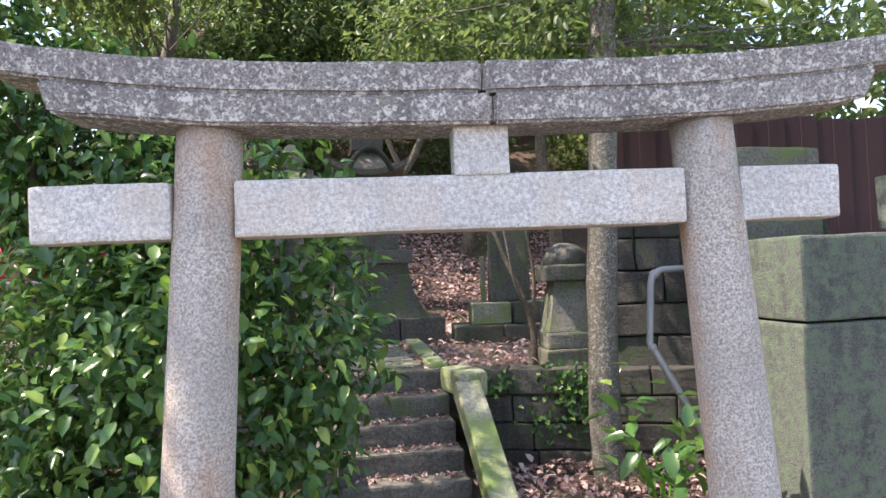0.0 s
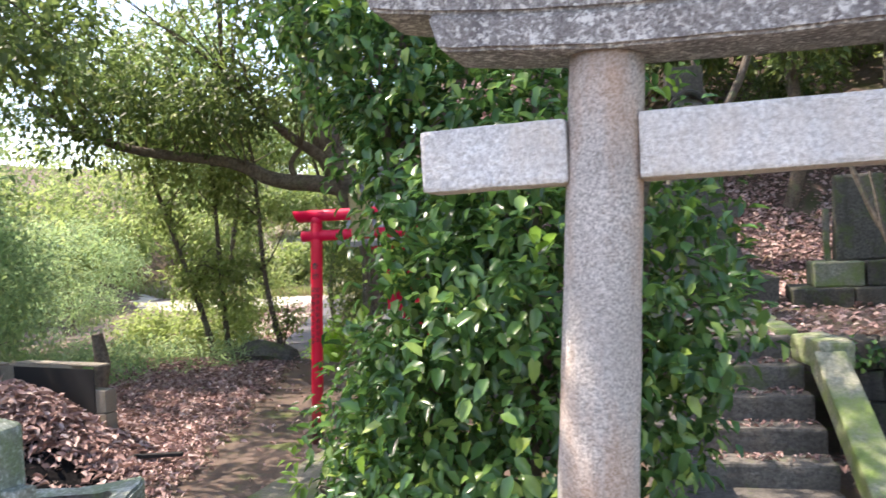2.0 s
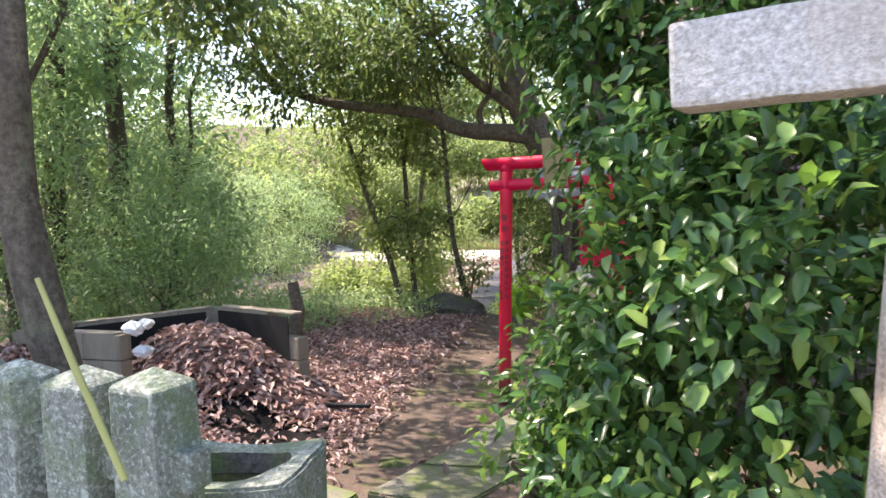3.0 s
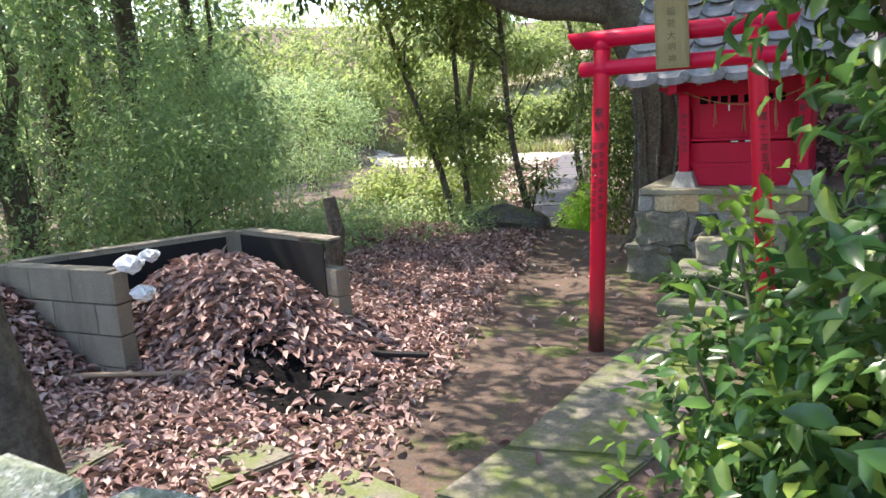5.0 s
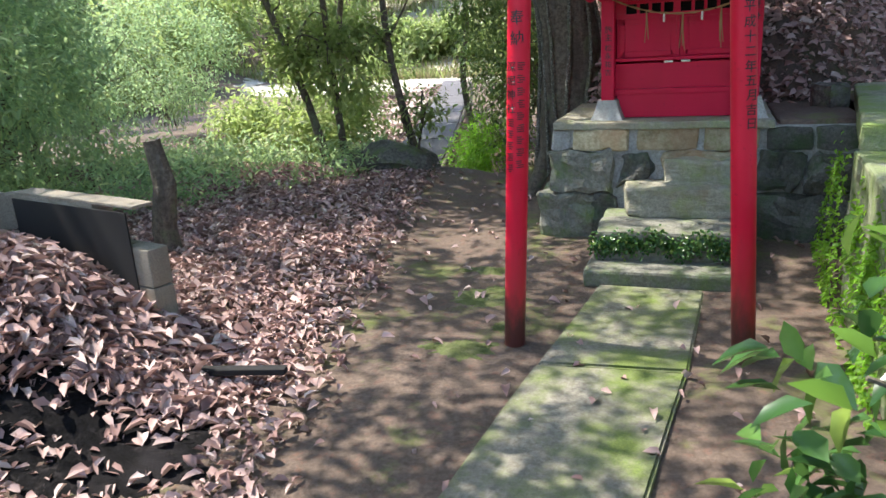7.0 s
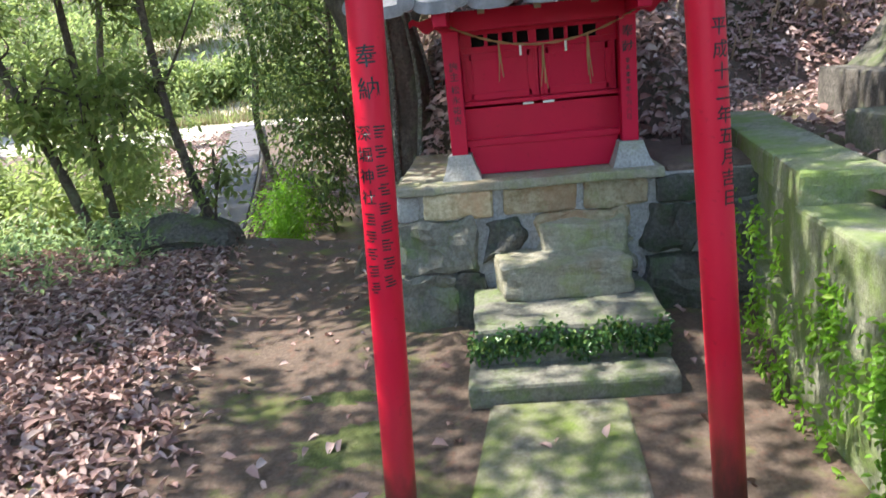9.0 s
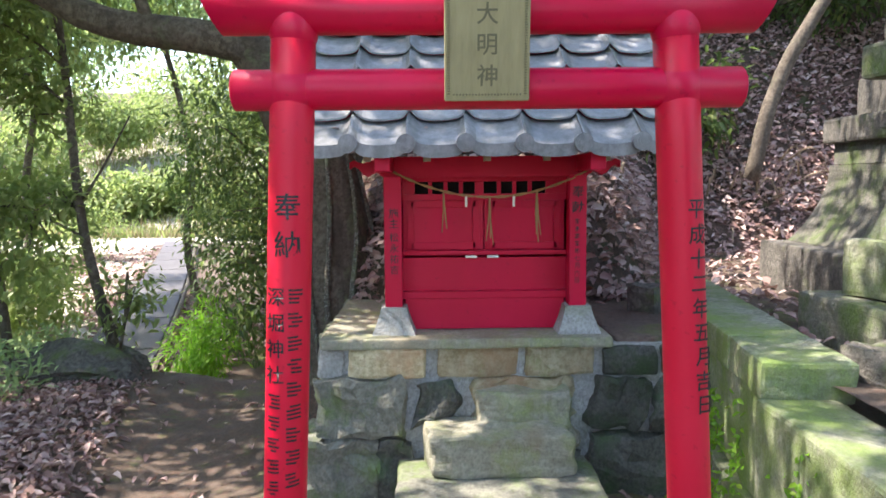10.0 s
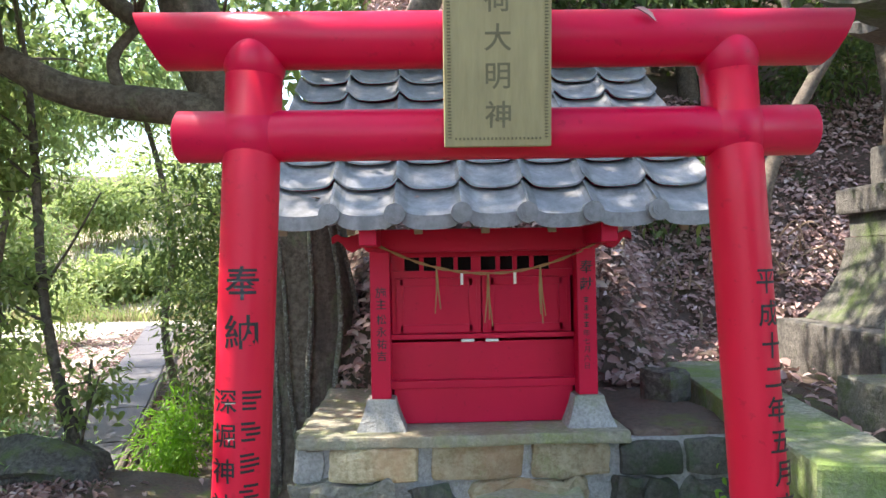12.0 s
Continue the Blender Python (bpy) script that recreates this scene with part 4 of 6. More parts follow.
def shrine():
    t = thing("shrine", "small red wooden shrine with grey tiled roof and straw rope", "shrine")
    cx = 0.125
    for s in (-1, 1):
        x = cx + s * 0.452
        bm = bmesh.new()
        flared(bm, (x, 1.9), 0.215, 0.125, 0.215, 0.125, 0.868, 1.0, 1.3, 5)
        bmesh.ops.bevel(bm, geom=[e for e in bm.edges if e.calc_face_angle(0) > 0.6], offset=0.006, segments=2, affect="EDGES")
        part("foot_stone", bm, MORTAR, t, "tapered grey concrete foot")
        bm = bmesh.new()
        brick(bm, (x, 1.9, 1.32), (0.085, 0.085, 0.64), 0, 0.005)
        part("post", bm, RED_WOOD, t)
    X0, X1, Y0, Y1 = cx - 0.505, cx + 0.505, 1.985, 2.78
    for name, c, s in (("side_wall", (X0 + 0.012, 2.38, 1.29), (0.024, 0.78, 0.72)), ("side_wall", (X1 - 0.012, 2.38, 1.29), (0.024, 0.78, 0.72)), ("back_wall", (cx, 2.76, 1.29), (0.96, 0.024, 0.72)), ("floor_board", (cx, 2.38, 0.95), (0.96, 0.76, 0.03)), ("lower_panel", (cx, 2.0, 1.135), (0.86, 0.022, 0.19)), ("apron", (cx, 1.955, 0.955), (0.80, 0.02, 0.165)), ("sill_rail", (cx, 1.965, 1.045), (0.86, 0.06, 0.035)), ("door_rail", (cx, 1.982, 1.255), (0.84, 0.045, 0.022)), ("head_rail", (cx, 1.985, 1.625), (0.86, 0.03, 0.025)), ("ceiling_board", (cx, 2.38, 1.66), (1.0, 0.8, 0.02))):
        bm = bmesh.new()
        brick(bm, c, s, 0, 0.004)
        part(name, bm, RED_WOOD, t)
    # Black sheet behind the vent bars: the shade of the interior, painted.
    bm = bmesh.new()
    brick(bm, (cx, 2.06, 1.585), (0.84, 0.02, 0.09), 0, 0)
    part("inside_shade", bm, BLACK, t)
    for s in (-1, 1):
        bm = bmesh.new()
        brick(bm, (cx + s * 0.205, 1.996, 1.395), (0.405, 0.016, 0.255), 0, 0.003)
        door = part("door", bm, RED_WOOD, t)
        for dx, dz, w, h in ((-0.165, 0, 0.035, 0.24), (0.165, 0, 0.035, 0.24), (0, 0.105, 0.33, 0.035), (0, -0.105, 0.33, 0.035)):
            bm = bmesh.new()
            brick(bm, (cx + s * 0.205 + dx, 1.986, 1.395 + dz), (w, 0.012, h), 0, 0.002)
            part("door_frame", bm, RED_WOOD, door)
        bm = bmesh.new()
        brick(bm, (cx + s * 0.055 - 0.012, 1.968, 1.235), (0.06, 0.018, 0.014), 0, 0.005)
        part("door_handle", bm, PAPER, door, "pale metal door handle")
    for z0, z1 in ((1.52, 1.551), (1.618, 1.645)):
        bm = bmesh.new()
        brick(bm, (cx, 1.992, (z0 + z1) / 2), (0.84, 0.018, z1 - z0), 0, 0.002)
        part("vent_rail", bm, RED_WOOD, t)
    for x0, x1 in [(-0.3, -0.222), (0.08, 0.124), (0.436, 0.55)] + [(g + 0.0775 * k - 0.010, g + 0.0775 * k + 0.010) for g in (-0.222, 0.124) for k in (1, 2, 3)]:
        bm = bmesh.new()
        brick(bm, ((x0 + x1) / 2, 1.992, 1.585), (x1 - x0, 0.017, 0.068), 0, 0.002)
        part("vent_bar", bm, RED_WOOD, t)
    bm = bmesh.new()
    xs_ = np.linspace(-0.66, 0.66, 60)
    prof = []
    for x in xs_:
        e = max(0, abs(x) - 0.5)
        lowz = 1.635 + 0.28 * e + (0.018 * math.sin(e * 60) if e else 0)
        topz = 1.735 - 0.32 * e
        prof.append((x + cx, lowz, max(topz, lowz + 0.03)))
    fr = [(bm.verts.new((x, 1.875, a)), bm.verts.new((x, 1.875, b)), bm.verts.new((x, 1.935, b)), bm.verts.new((x, 1.935, a))) for x, a, b in prof]
    for a, b in zip(fr, fr[1:]):
        for k in range(4):
            bm.faces.new((a[k], b[k], b[(k + 1) % 4], a[(k + 1) % 4]))
    bm.faces.new(fr[0])
    bm.faces.new(fr[-1][::-1])
    bmesh.ops.recalc_face_normals(bm, faces=bm.faces)
    part("head_beam", bm, RED_WOOD, t, "red head beam with carved curling ends")
    for s in (-1, 1):
        bm = bmesh.new()
        brick(bm, (cx + s * 0.48, 2.1, 1.70), (0.07, 1.1, 0.08), 0, 0.006)
        part("side_beam", bm, RED_WOOD, t)
        bm = bmesh.new()
        brick(bm, (cx + s * 0.79, 2.10, 2.14), (0.03, 0.74, 0.13), 0, 0.004)
        for v in bm.verts:
            v.co.z += (v.co.y - 2.10) * 0.8 - 0.02
        part("barge_board", bm, RED_WOOD, t)
    EY, EZ, M = 1.50, 1.755, 0.8
    for i in range(7):
        x = 0.113 + 0.268 * (i - 3)
        bm = bmesh.new()
        brick(bm, (x, 2.07, EZ - 0.095 + 0.57 * M), (0.034, 0.98, 0.045), 0, 0.003)
        for v in bm.verts:
            v.co.z += (v.co.y - 2.07) * M
        part("rafter", bm, DRYWOOD, t)
    for sgn, run in ((1, 0.93), (-1, 0.85)):
        bm = bmesh.new()
        ymid = 2.59 - sgn * run / 2
        brick(bm, (cx + 0.02, ymid, EZ - 0.06 + (1.09 - run / 2) * M), (1.62, run, 0.025), 0, 0.003)
        for v in bm.verts:
            v.co.z += sgn * (v.co.y - ymid) * M
        deck = part("roof_board", bm, RED_WOOD, t)
    tiles(deck, cx, EY, EZ, M)
    # straw rope with tassels
    bm = bmesh.new()
    pts = [(x, 1.86, 1.537 + 0.135 * ((x - 0.15) / 0.49) ** 2) for x in np.linspace(-0.37, 0.62, 40)]
    for ph in (0, math.pi):
        tube(bm, [(x, y + 0.004 * math.cos(k * 0.9 + ph), z + 0.004 * math.sin(k * 0.9 + ph)) for k, (x, y, z) in enumerate(pts)], [0.0036] * 40, 6)
    rope = part("straw_rope", bm, ROPE, t, "twisted straw rope across the doors")
    r = random.Random(9)
    for x, l in ((-0.08, 0.24), (0.145, 0.27), (0.375, 0.26)):
        z = 1.54 + 0.135 * ((x - 0.15) / 0.49) ** 2
        bm = bmesh.new()
        for k in range(3):
            dx = r.uniform(-0.014, 0.014)
            ln = l * r.uniform(0.75, 1.0)
            tube(bm, [(x, 1.857, z), (x + dx * 0.6, 1.853, z - ln * 0.5), (x + dx + 0.012 * r.uniform(-1, 1.6), 1.853, z - ln)], [0.0042, 0.0036, 0.0026], 5)
        part("tassel", bm, ROPE, rope)
    for x in (0.03, 0.262):
        bm = bmesh.new()
        brick(bm, (x, 1.853, 1.515), (0.012, 0.003, 0.05), 0, 0.001)
        part("paper_strip", bm, PAPER, rope)
    for i, ch in enumerate("施主"):
        glyphs(ch, 0.05, INK, "sign", t, (cx - 0.448, 1.8565, 1.462 - 0.050 * i))
    for i, ch in enumerate("松永祐吉"):
        glyphs(ch, 0.046, INK, "sign", t, (cx - 0.448, 1.8565, 1.345 - 0.053 * i))
    for i, ch in enumerate("奉献"):
        glyphs(ch, 0.062, INK, "sign", t, (cx + 0.452, 1.8565, 1.56 - 0.075 * i))
    for i, ch in enumerate("年七月六日"):
        glyphs(ch, 0.031, INK, "sign", t, (cx + 0.448, 1.8565, 1.27 - 0.036 * i))
    for x, z0, n, w in ((cx + 0.448, 1.415, 4, 0.026),):
        for i in range(n):
            bm = bmesh.new()
            for j in range(3):
                brick(bm, (x, 1.8565, z0 - 0.036 * i + 0.008 * (1 - j)), (w * r.uniform(0.6, 1), 0.001, 0.0042), 0, 0)
            brick(bm, (x, 1.8562, z0 - 0.036 * i), (0.0036, 0.001, 0.026), 0, 0)
            part("sign", bm, INK, t)
    return t


def tiles(t, cx, EY, EZ, M):
    """Wave-shaped roof tiles in rows, each a mesh of its own."""
    P, RUN = 0.256, 0.156
    ang = math.atan(M)
    length = RUN / math.cos(ang) + 0.05

    def tile_mesh(front):
        bm = bmesh.new()
        us = np.array([0, 0.04, 0.08, 0.13, 0.19, 0.27, 0.36, 0.46, 0.57, 0.68, 0.78, 0.86, 0.92, 0.96, 1.0])
        prof = [(u * P * 1.03, 0.036 * math.exp(-((u / 0.13) ** 2)) + 0.034 * math.exp(-(((1.03 - u) / 0.09) ** 2)) - 0.016 * math.sin(math.pi * u)) for u in us]
        lo, hi = [], []
        for k, s in enumerate((0.0, length)):
            a = [bm.verts.new((x, s * math.cos(ang), z + s * math.sin(ang) + (0.034 if k == 0 else -0.004))) for x, z in prof]
            b = [bm.verts.new((x, s * math.cos(ang), z + s * math.sin(ang) + (0.034 if k == 0 else -0.004) - (0.055 if front and k == 0 else 0.009))) for x, z in prof]
            hi.append(a)
            lo.append(b)
        for i in range(14):
            bm.faces.new((hi[0][i], hi[0][i + 1], hi[1][i + 1], hi[1][i]))
            bm.faces.new((lo[1][i], lo[1][i + 1], lo[0][i + 1], lo[0][i]))
            bm.faces.new((lo[0][i], lo[0][i + 1], hi[0][i + 1], hi[0][i]))
            bm.faces.new((hi[1][i], hi[1][i + 1], lo[1][i + 1], lo[1][i]))
        bm.faces.new((lo[0][0], hi[0][0], hi[1][0], lo[1][0]))
        bm.faces.new((hi[0][14], lo[0][14], lo[1][14], hi[1][14]))
        if front:
            for r0, y0, d in ((0.041, -0.03, 0.06), (0.026, -0.034, 0.006), (0.015, -0.037, 0.006)):
                tube(bm, [(0.0, y0, 0.024), (0.0, y0 + d, 0.024)], [r0, r0], 20)
        me = bpy.data.meshes.new("tile")
        bmesh.ops.recalc_face_normals(bm, faces=bm.faces)
        bm.to_mesh(me)
        bm.free()
        me.materials.append(TILE)
        return me

    plain, eave = tile_mesh(False), tile_mesh(True)
    r = random.Random(5)
    for side in (1, -1):
        for k in range(7 if side > 0 else 5):
            for c in range(7):
                me = eave if (k == 0 and side > 0) else plain
                ob = new("tile", me)
                ob.parent = t
                x = cx - 0.88 + c * P + r.uniform(-0.003, 0.003)
                kk = k if side > 0 else k + 2
                y, z = EY + kk * RUN, EZ + kk * RUN * M
                if side > 0:
                    ob.matrix_basis = pose(x, y, z + r.uniform(-0.002, 0.002), 0, r.uniform(-0.6, 0.6), 0)
                else:
                    ob.matrix_basis = pose(x + P, 2 * 2.59 - y, z, 0, 0, 180)
    bm = bmesh.new()
    for z, w in ((0.0, 0.16), (0.04, 0.13), (0.075, 0.15)):
        brick(bm, (cx + 0.02, 2.59, EZ + 1.09 * M + 0.03 + z), (1.74, w, 0.035), 0, 0.012)
    part("ridge", bm, TILE, t, "stacked grey ridge tiles")


shrine()


# ---- paths ----
def slab(bm, corners, z, h, cuts=3, rough=0.006):
    """A flat stone with four corners."""
    low = [bm.verts.new((x, y, z)) for x, y in corners]
    top = [bm.verts.new((x, y, z + h)) for x, y in corners]
    bm.faces.new(low[::-1])
    bm.faces.new(top)
    for k in range(4):
        bm.faces.new((low[k], low[(k + 1) % 4], top[(k + 1) % 4], top[k]))
    bmesh.ops.recalc_face_normals(bm, faces=bm.faces)
    bmesh.ops.bevel(bm, geom=bm.edges[:], offset=0.012, segments=2, affect="EDGES")
    bmesh.ops.subdivide_edges(bm, edges=[e for e in bm.edges if e.calc_length() > 0.05], cuts=cuts, use_grid_fill=True)
    for v in bm.verts:
        v.co += noise.noise_vector(v.co * 7) * rough


walkway = thing("pavement_slabs", "pale moss-edged stone slabs leading to the shrine", "pavement", kind="structure")
for corners in (((-0.24, 0.86), (0.35, 0.86), (0.30, -0.2), (-0.36, -0.25)), ((-0.37, -0.265), (0.295, -0.215), (0.18, -1.45), (-0.49, -1.6)), ((-0.5, -1.615), (0.175, -1.465), (0.02, -2.1), (-0.58, -2.12)), ((-0.62, -2.14), (-1.1, -2.03), (-1.3, -2.5), (-0.6, -2.6)), ((-1.36, -2.07), (-1.83, -2.0), (-2.0, -2.2), (-1.5, -2.5)), ((-2.14, -2.39), (-2.58, -2.4), (-2.7, -2.8), (-2.1, -2.8)), ((-0.57, -2.62), (0.03, -2.12), (0.2, -3.0), (-0.4, -3.1))):
    bm = bmesh.new()
    z = float(np.mean([ground_z(*c) for c in corners]))
    slab(bm, corners[::-1], z - 0.05, 0.078)
    part("slab", bm, PALESLAB, walkway)
lane = thing("path_lane", "narrow grey concrete lane with a dark edge", "path", kind="structure")
for k in range(9):
    a, b = k / 9, (k + 1) / 9
    P0 = lambda u: np.array([-2.72 - 4.6 * u - 0.6 * u * u, 4.55 + 17.5 * u])
    w = np.array([-0.80, -0.22])
    p, q = P0(a), P0(b) - np.array([0.0, 0.02])
    bm = bmesh.new()
    slab(bm, [p, q, q + w, p + w][::-1], -0.36, 0.13, 2, 0.004)
    part("slab", bm, LANESTONE, lane)
bm = bmesh.new()
tube(bm, [(*P0(u) + np.array([0.06, 0.02]), -0.2) for u in np.linspace(0, 1, 10)], [0.035] * 10, 8)
part("edging", bm, BARK, lane)
bm = bmesh.new()
tube(bm, [(-2.55, 4.16, -0.02), (-2.2, 4.20, -0.01), (-1.7, 4.16, -0.03)], [0.06, 0.065, 0.05], 10, wobble=0.3)
tagged(finish("log", bm, BARK), "dark log laid as a step edge across the path", "log")


# ---- fence, basin, leaf bin ----
def fence():
    t = thing("stone_fence", "lichen-covered stone fence of square posts with pointed tops", "fence")
    for i in range(9):
        x = -0.02 - 0.305 * i
        bm = bmesh.new()
        brick(bm, (0, 0, 0.56), (0.178, 0.178, 1.24), 0, 0.012, 0.007, 3)
        for v in bm.verts:
            if v.co.z > 1.15:
                v.co.z += 0.055 * (1 - max(abs(v.co.x), abs(v.co.y)) / 0.089)
            v.co = pose(x, -4.12 + 0.006 * math.sin(i * 3), 0.012 * math.sin(i * 5), 0, 0, 4 * math.sin(i * 2.3)) @ v.co
        part("post", bm, FENCESTONE, t)
    for z in (0.35, 0.93):
        bm = bmesh.new()
        brick(bm, (-1.22, -4.10, z), (2.7, 0.09, 0.12), 0, 0.01, 0.006, 2)
        part("rail", bm, FENCESTONE, t)


fence()
bm = bmesh.new()
tube(bm, [(0.0, -4.262, 0.94), (-0.17, -4.27, 1.26), (-0.295, -4.275, 1.51)], [0.011, 0.011, 0.008], 8)
tagged(finish("bamboo_cane", bm, BAMBOO), "thin yellow-green cane leaning on the stone fence", "cane")


def basin():
    t = thing("water_basin", "old stone water basin with a boat-shaped hollow", "basin", (-0.20, -3.66, 0), 18)
    bm = bmesh.new()
    n = 28
    outer, rim, inner, floor_ = [], [], [], []
    for k in range(n):
        a = 2 * math.pi * k / n
        c, s = math.cos(a), math.sin(a)
        m = max(abs(c) / 0.34, abs(s) / 0.25)
        ox, oy = c / m, s / m
        ex, ey = 0.26 * np.sign(c) * abs(c) ** 0.8, 0.155 * np.sign(s) * abs(s) ** 1.3
        lift = 0.03 * (abs(ox) / 0.34) ** 2 - 0.01
        outer.append(bm.verts.new((ox * 0.94, oy * 0.94, -0.02)))
        rim.append(bm.verts.new((ox, oy, 0.77 + lift)))
        inner.append(bm.verts.new((ex, ey, 0.76 + lift)))
        floor_.append(bm.verts.new((ex * 0.8, ey * 0.8, 0.52)))
    for a, b in ((outer, rim), (rim, inner)):
        for k in range(n):
            bm.faces.new((a[k], a[(k + 1) % n], b[(k + 1) % n], b[k]))
    bmesh.ops.recalc_face_normals(bm, faces=bm.faces)
    wet = bmesh.new()
    rings = [[wet.verts.new(v.co) for v in row] for row in (inner, floor_)]
    for k in range(n):
        wet.faces.new((rings[0][k], rings[0][(k + 1) % n], rings[1][(k + 1) % n], rings[1][k]))
    wet.faces.new(rings[1])
    bmesh.ops.recalc_face_normals(wet, faces=wet.faces)
    bmesh.ops.delete(bm, geom=floor_, context="VERTS")
    bmesh.ops.bevel(bm, geom=[e for e in bm.edges if e.calc_face_angle(0) > 0.7], offset=0.012, segments=2, affect="EDGES")
    for v in bm.verts:
        v.co += noise.noise_vector(v.co * 9) * 0.008
    part("bowl", bm, FENCESTONE, t)
    part("hollow", wet, ROCK, t, "dark wet hollow of the basin")
    bm = bmesh.new()
    ring = [bm.verts.new((0.24 * np.sign(math.cos(a)) * abs(math.cos(a)) ** 0.8, 0.142 * np.sign(math.sin(a)) * abs(math.sin(a)) ** 1.3, 0.675)) for a in np.linspace(0, 2 * math.pi, 28, endpoint=False)]
    bm.faces.new(ring)
    part("water", bm, WATER, t, "dark still water")


basin()


def leaf_bin():
    t = thing("leaf_bin", "open bin of grey concrete blocks, blackened inside, filled with leaves", "leaf bin")
    FR, BR, BL, FL = (-2.16, -0.55), (-3.32, -0.28), (-4.08, -1.82), (-2.93, -1.74)
    H, z0, rows = 0.2, -0.2, 5

    def run(a, b, skip):
        a, b = Vector((*a, 0)), Vector((*b, 0))
        d = b - a
        n = max(2, round(d.length / 0.4))
        turn = math.degrees(math.atan2(d.y, d.x))
        for k in range(rows):
            shift = 0.5 if k % 2 else 0.0
            for i in range(n + (1 if shift else 0)):
                u0, u1 = max(0, (i - shift) / n), min(1, (i + 1 - shift) / n)
                if skip(u0, k):
                    continue
                c = a + d * (u0 + u1) / 2
                bm = bmesh.new()
                brick(bm, (c.x, c.y, z0 + H * (k + 0.5)), (d.length * (u1 - u0) - 0.006, 0.115, H - 0.006), turn, 0.008, 0.003, 1)
                part("block", bm, BLOCK, t)
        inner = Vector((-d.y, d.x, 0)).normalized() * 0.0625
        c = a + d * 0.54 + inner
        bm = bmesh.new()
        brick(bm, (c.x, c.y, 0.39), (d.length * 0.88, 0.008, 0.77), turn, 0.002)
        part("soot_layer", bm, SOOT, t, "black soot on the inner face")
        c = a + d * 0.5
        bm = bmesh.new()
        brick(bm, (c.x, c.y, 0.805), (d.length * 0.9, 0.12, 0.018), turn, 0.006, 0.004, 3)
        part("mortar_cap", bm, BLOCK, t)

    run(FR, BR, lambda u, k: k == 4 and u < 0.1)
    run(BR, BL, lambda u, k: False)
    run(BL, FL, lambda u, k: k == 4 and u > 0.8)
    return t


leaf_bin()
for p, s in (((-2.86, -1.72, 0.845), 0.07), ((-3.2, -1.3, 0.80), 0.055), ((-2.80, -1.70, 0.665), 0.06)):
    bm = bmesh.new()
    bmesh.ops.create_icosphere(bm, subdivisions=3, radius=1.0)
    for v in bm.verts:
        v.co = Vector(p) + Vector((v.co.x * s * 1.4, v.co.y * s, v.co.z * s * 0.7)) + noise.noise_vector(v.co * 2.4) * s * 0.45
    tagged(finish("plastic_bag", bm, PLASTIC), "crumpled white plastic bag on the concrete blocks", "plastic bag", "bags on the bin")


def heap_z(x, y):
    u, v = (x + 2.98) / 1.0, (y + 0.98) / np.where(np.asarray(y) < -0.98, 0.62, 0.82)
    return ground_z(x, y) - 0.05 + 0.60 * np.exp(-1.5 * (u * u + v * v) ** 1.15)


X, Y = np.meshgrid(np.linspace(-3.9, -1.7, 40), np.linspace(-1.8, -0.2, 34))
bm = bmesh.new()
grid = [[bm.verts.new((X[j, i], Y[j, i], float(heap_z(X[j, i], Y[j, i])) + 0.04 * noise.noise((X[j, i] * 6, Y[j, i] * 6, 0)))) for i in range(40)] for j in range(34)]
for j in range(33):
    for i in range(39):
        bm.faces.new((grid[j][i], grid[j][i + 1], grid[j + 1][i + 1], grid[j + 1][i]))
heap = thing("leaf_heap", "tall heap of dry brown leaves in the block bin", "leaf heap")
part("mound", bm, HILL, heap, flat=False)


def litter(name, P, size, mat=None, parent=None, curl=0.3, up=(0, 0, 1.0)):
    n = len(P)
    A = unit(n) * np.array([1, 1, 0.3])
    U = np.array(up) + unit(n) * 0.5
    L = size * rng.uniform(0.6, 1.3, n)
    return leaf_sheet(name, P, A, U, L, L * rng.uniform(0.42, 0.75, n), mat or LITTER, parent, rng.uniform(0.05, 0.5), curl)


def scatter(n, x0, x1, y0, y1, fz, keep=None, lift=0.02):
    x, y = rng.uniform(x0, x1, n), rng.uniform(y0, y1, n)
    if keep is not None:
        k = rng.random(n) < keep(x, y)
        x, y = x[k], y[k]
    return np.stack([x, y, fz(x, y) + rng.random(len(x)) * lift + 0.008], 1)


P = scatter(24000, -3.75, -1.6, -1.9, -0.3, heap_z, lambda x, y: (0.10 + 0.90 * smooth01(0.3, 1.9, ((x + 1.88) / 0.52) ** 2 + ((y + 1.46) / 0.27) ** 2)) * (0.2 + np.exp(-1.0 * (((x + 2.85) / 0.9) ** 2 + ((y + 0.95) / 0.6) ** 2))), 0.06)
tagged(litter("heap_leaves", P, 0.08, parent=heap), kind="stuff")
on_path = lambda x, y: (0.04 + 0.96 * smooth01(0.4, 1.4, ((x + 1.95) / 0.62) ** 2 + ((y + 1.40) / 0.38) ** 2)) * np.clip(0.013 + 1.1 * smooth01(-1.25 - 0.25 * y, -1.9 - 0.25 * y, x), 0, 1)
P = scatter(70000, -5.5, 0.9, -4.5, 4.1, ground_z, on_path, 0.035)
tagged(litter("fallen_leaves", P, 0.062), "brown fallen leaves lying thick beside the path", "leaves", kind="stuff")
drift_z = lambda x, y: ground_z(x, y) - 0.05 + 0.62 * np.exp(-(((x + 3.95) / 0.6) ** 2 + ((y + 2.0) / 0.4) ** 2))
drift = thing("leaf_drift", "pale dry leaves drifted against the outside of the block bin", "leaf heap")
bm = bmesh.new()
xs_, ys_ = np.linspace(-5.1, -2.95, 24), np.linspace(-2.9, -1.88, 16)
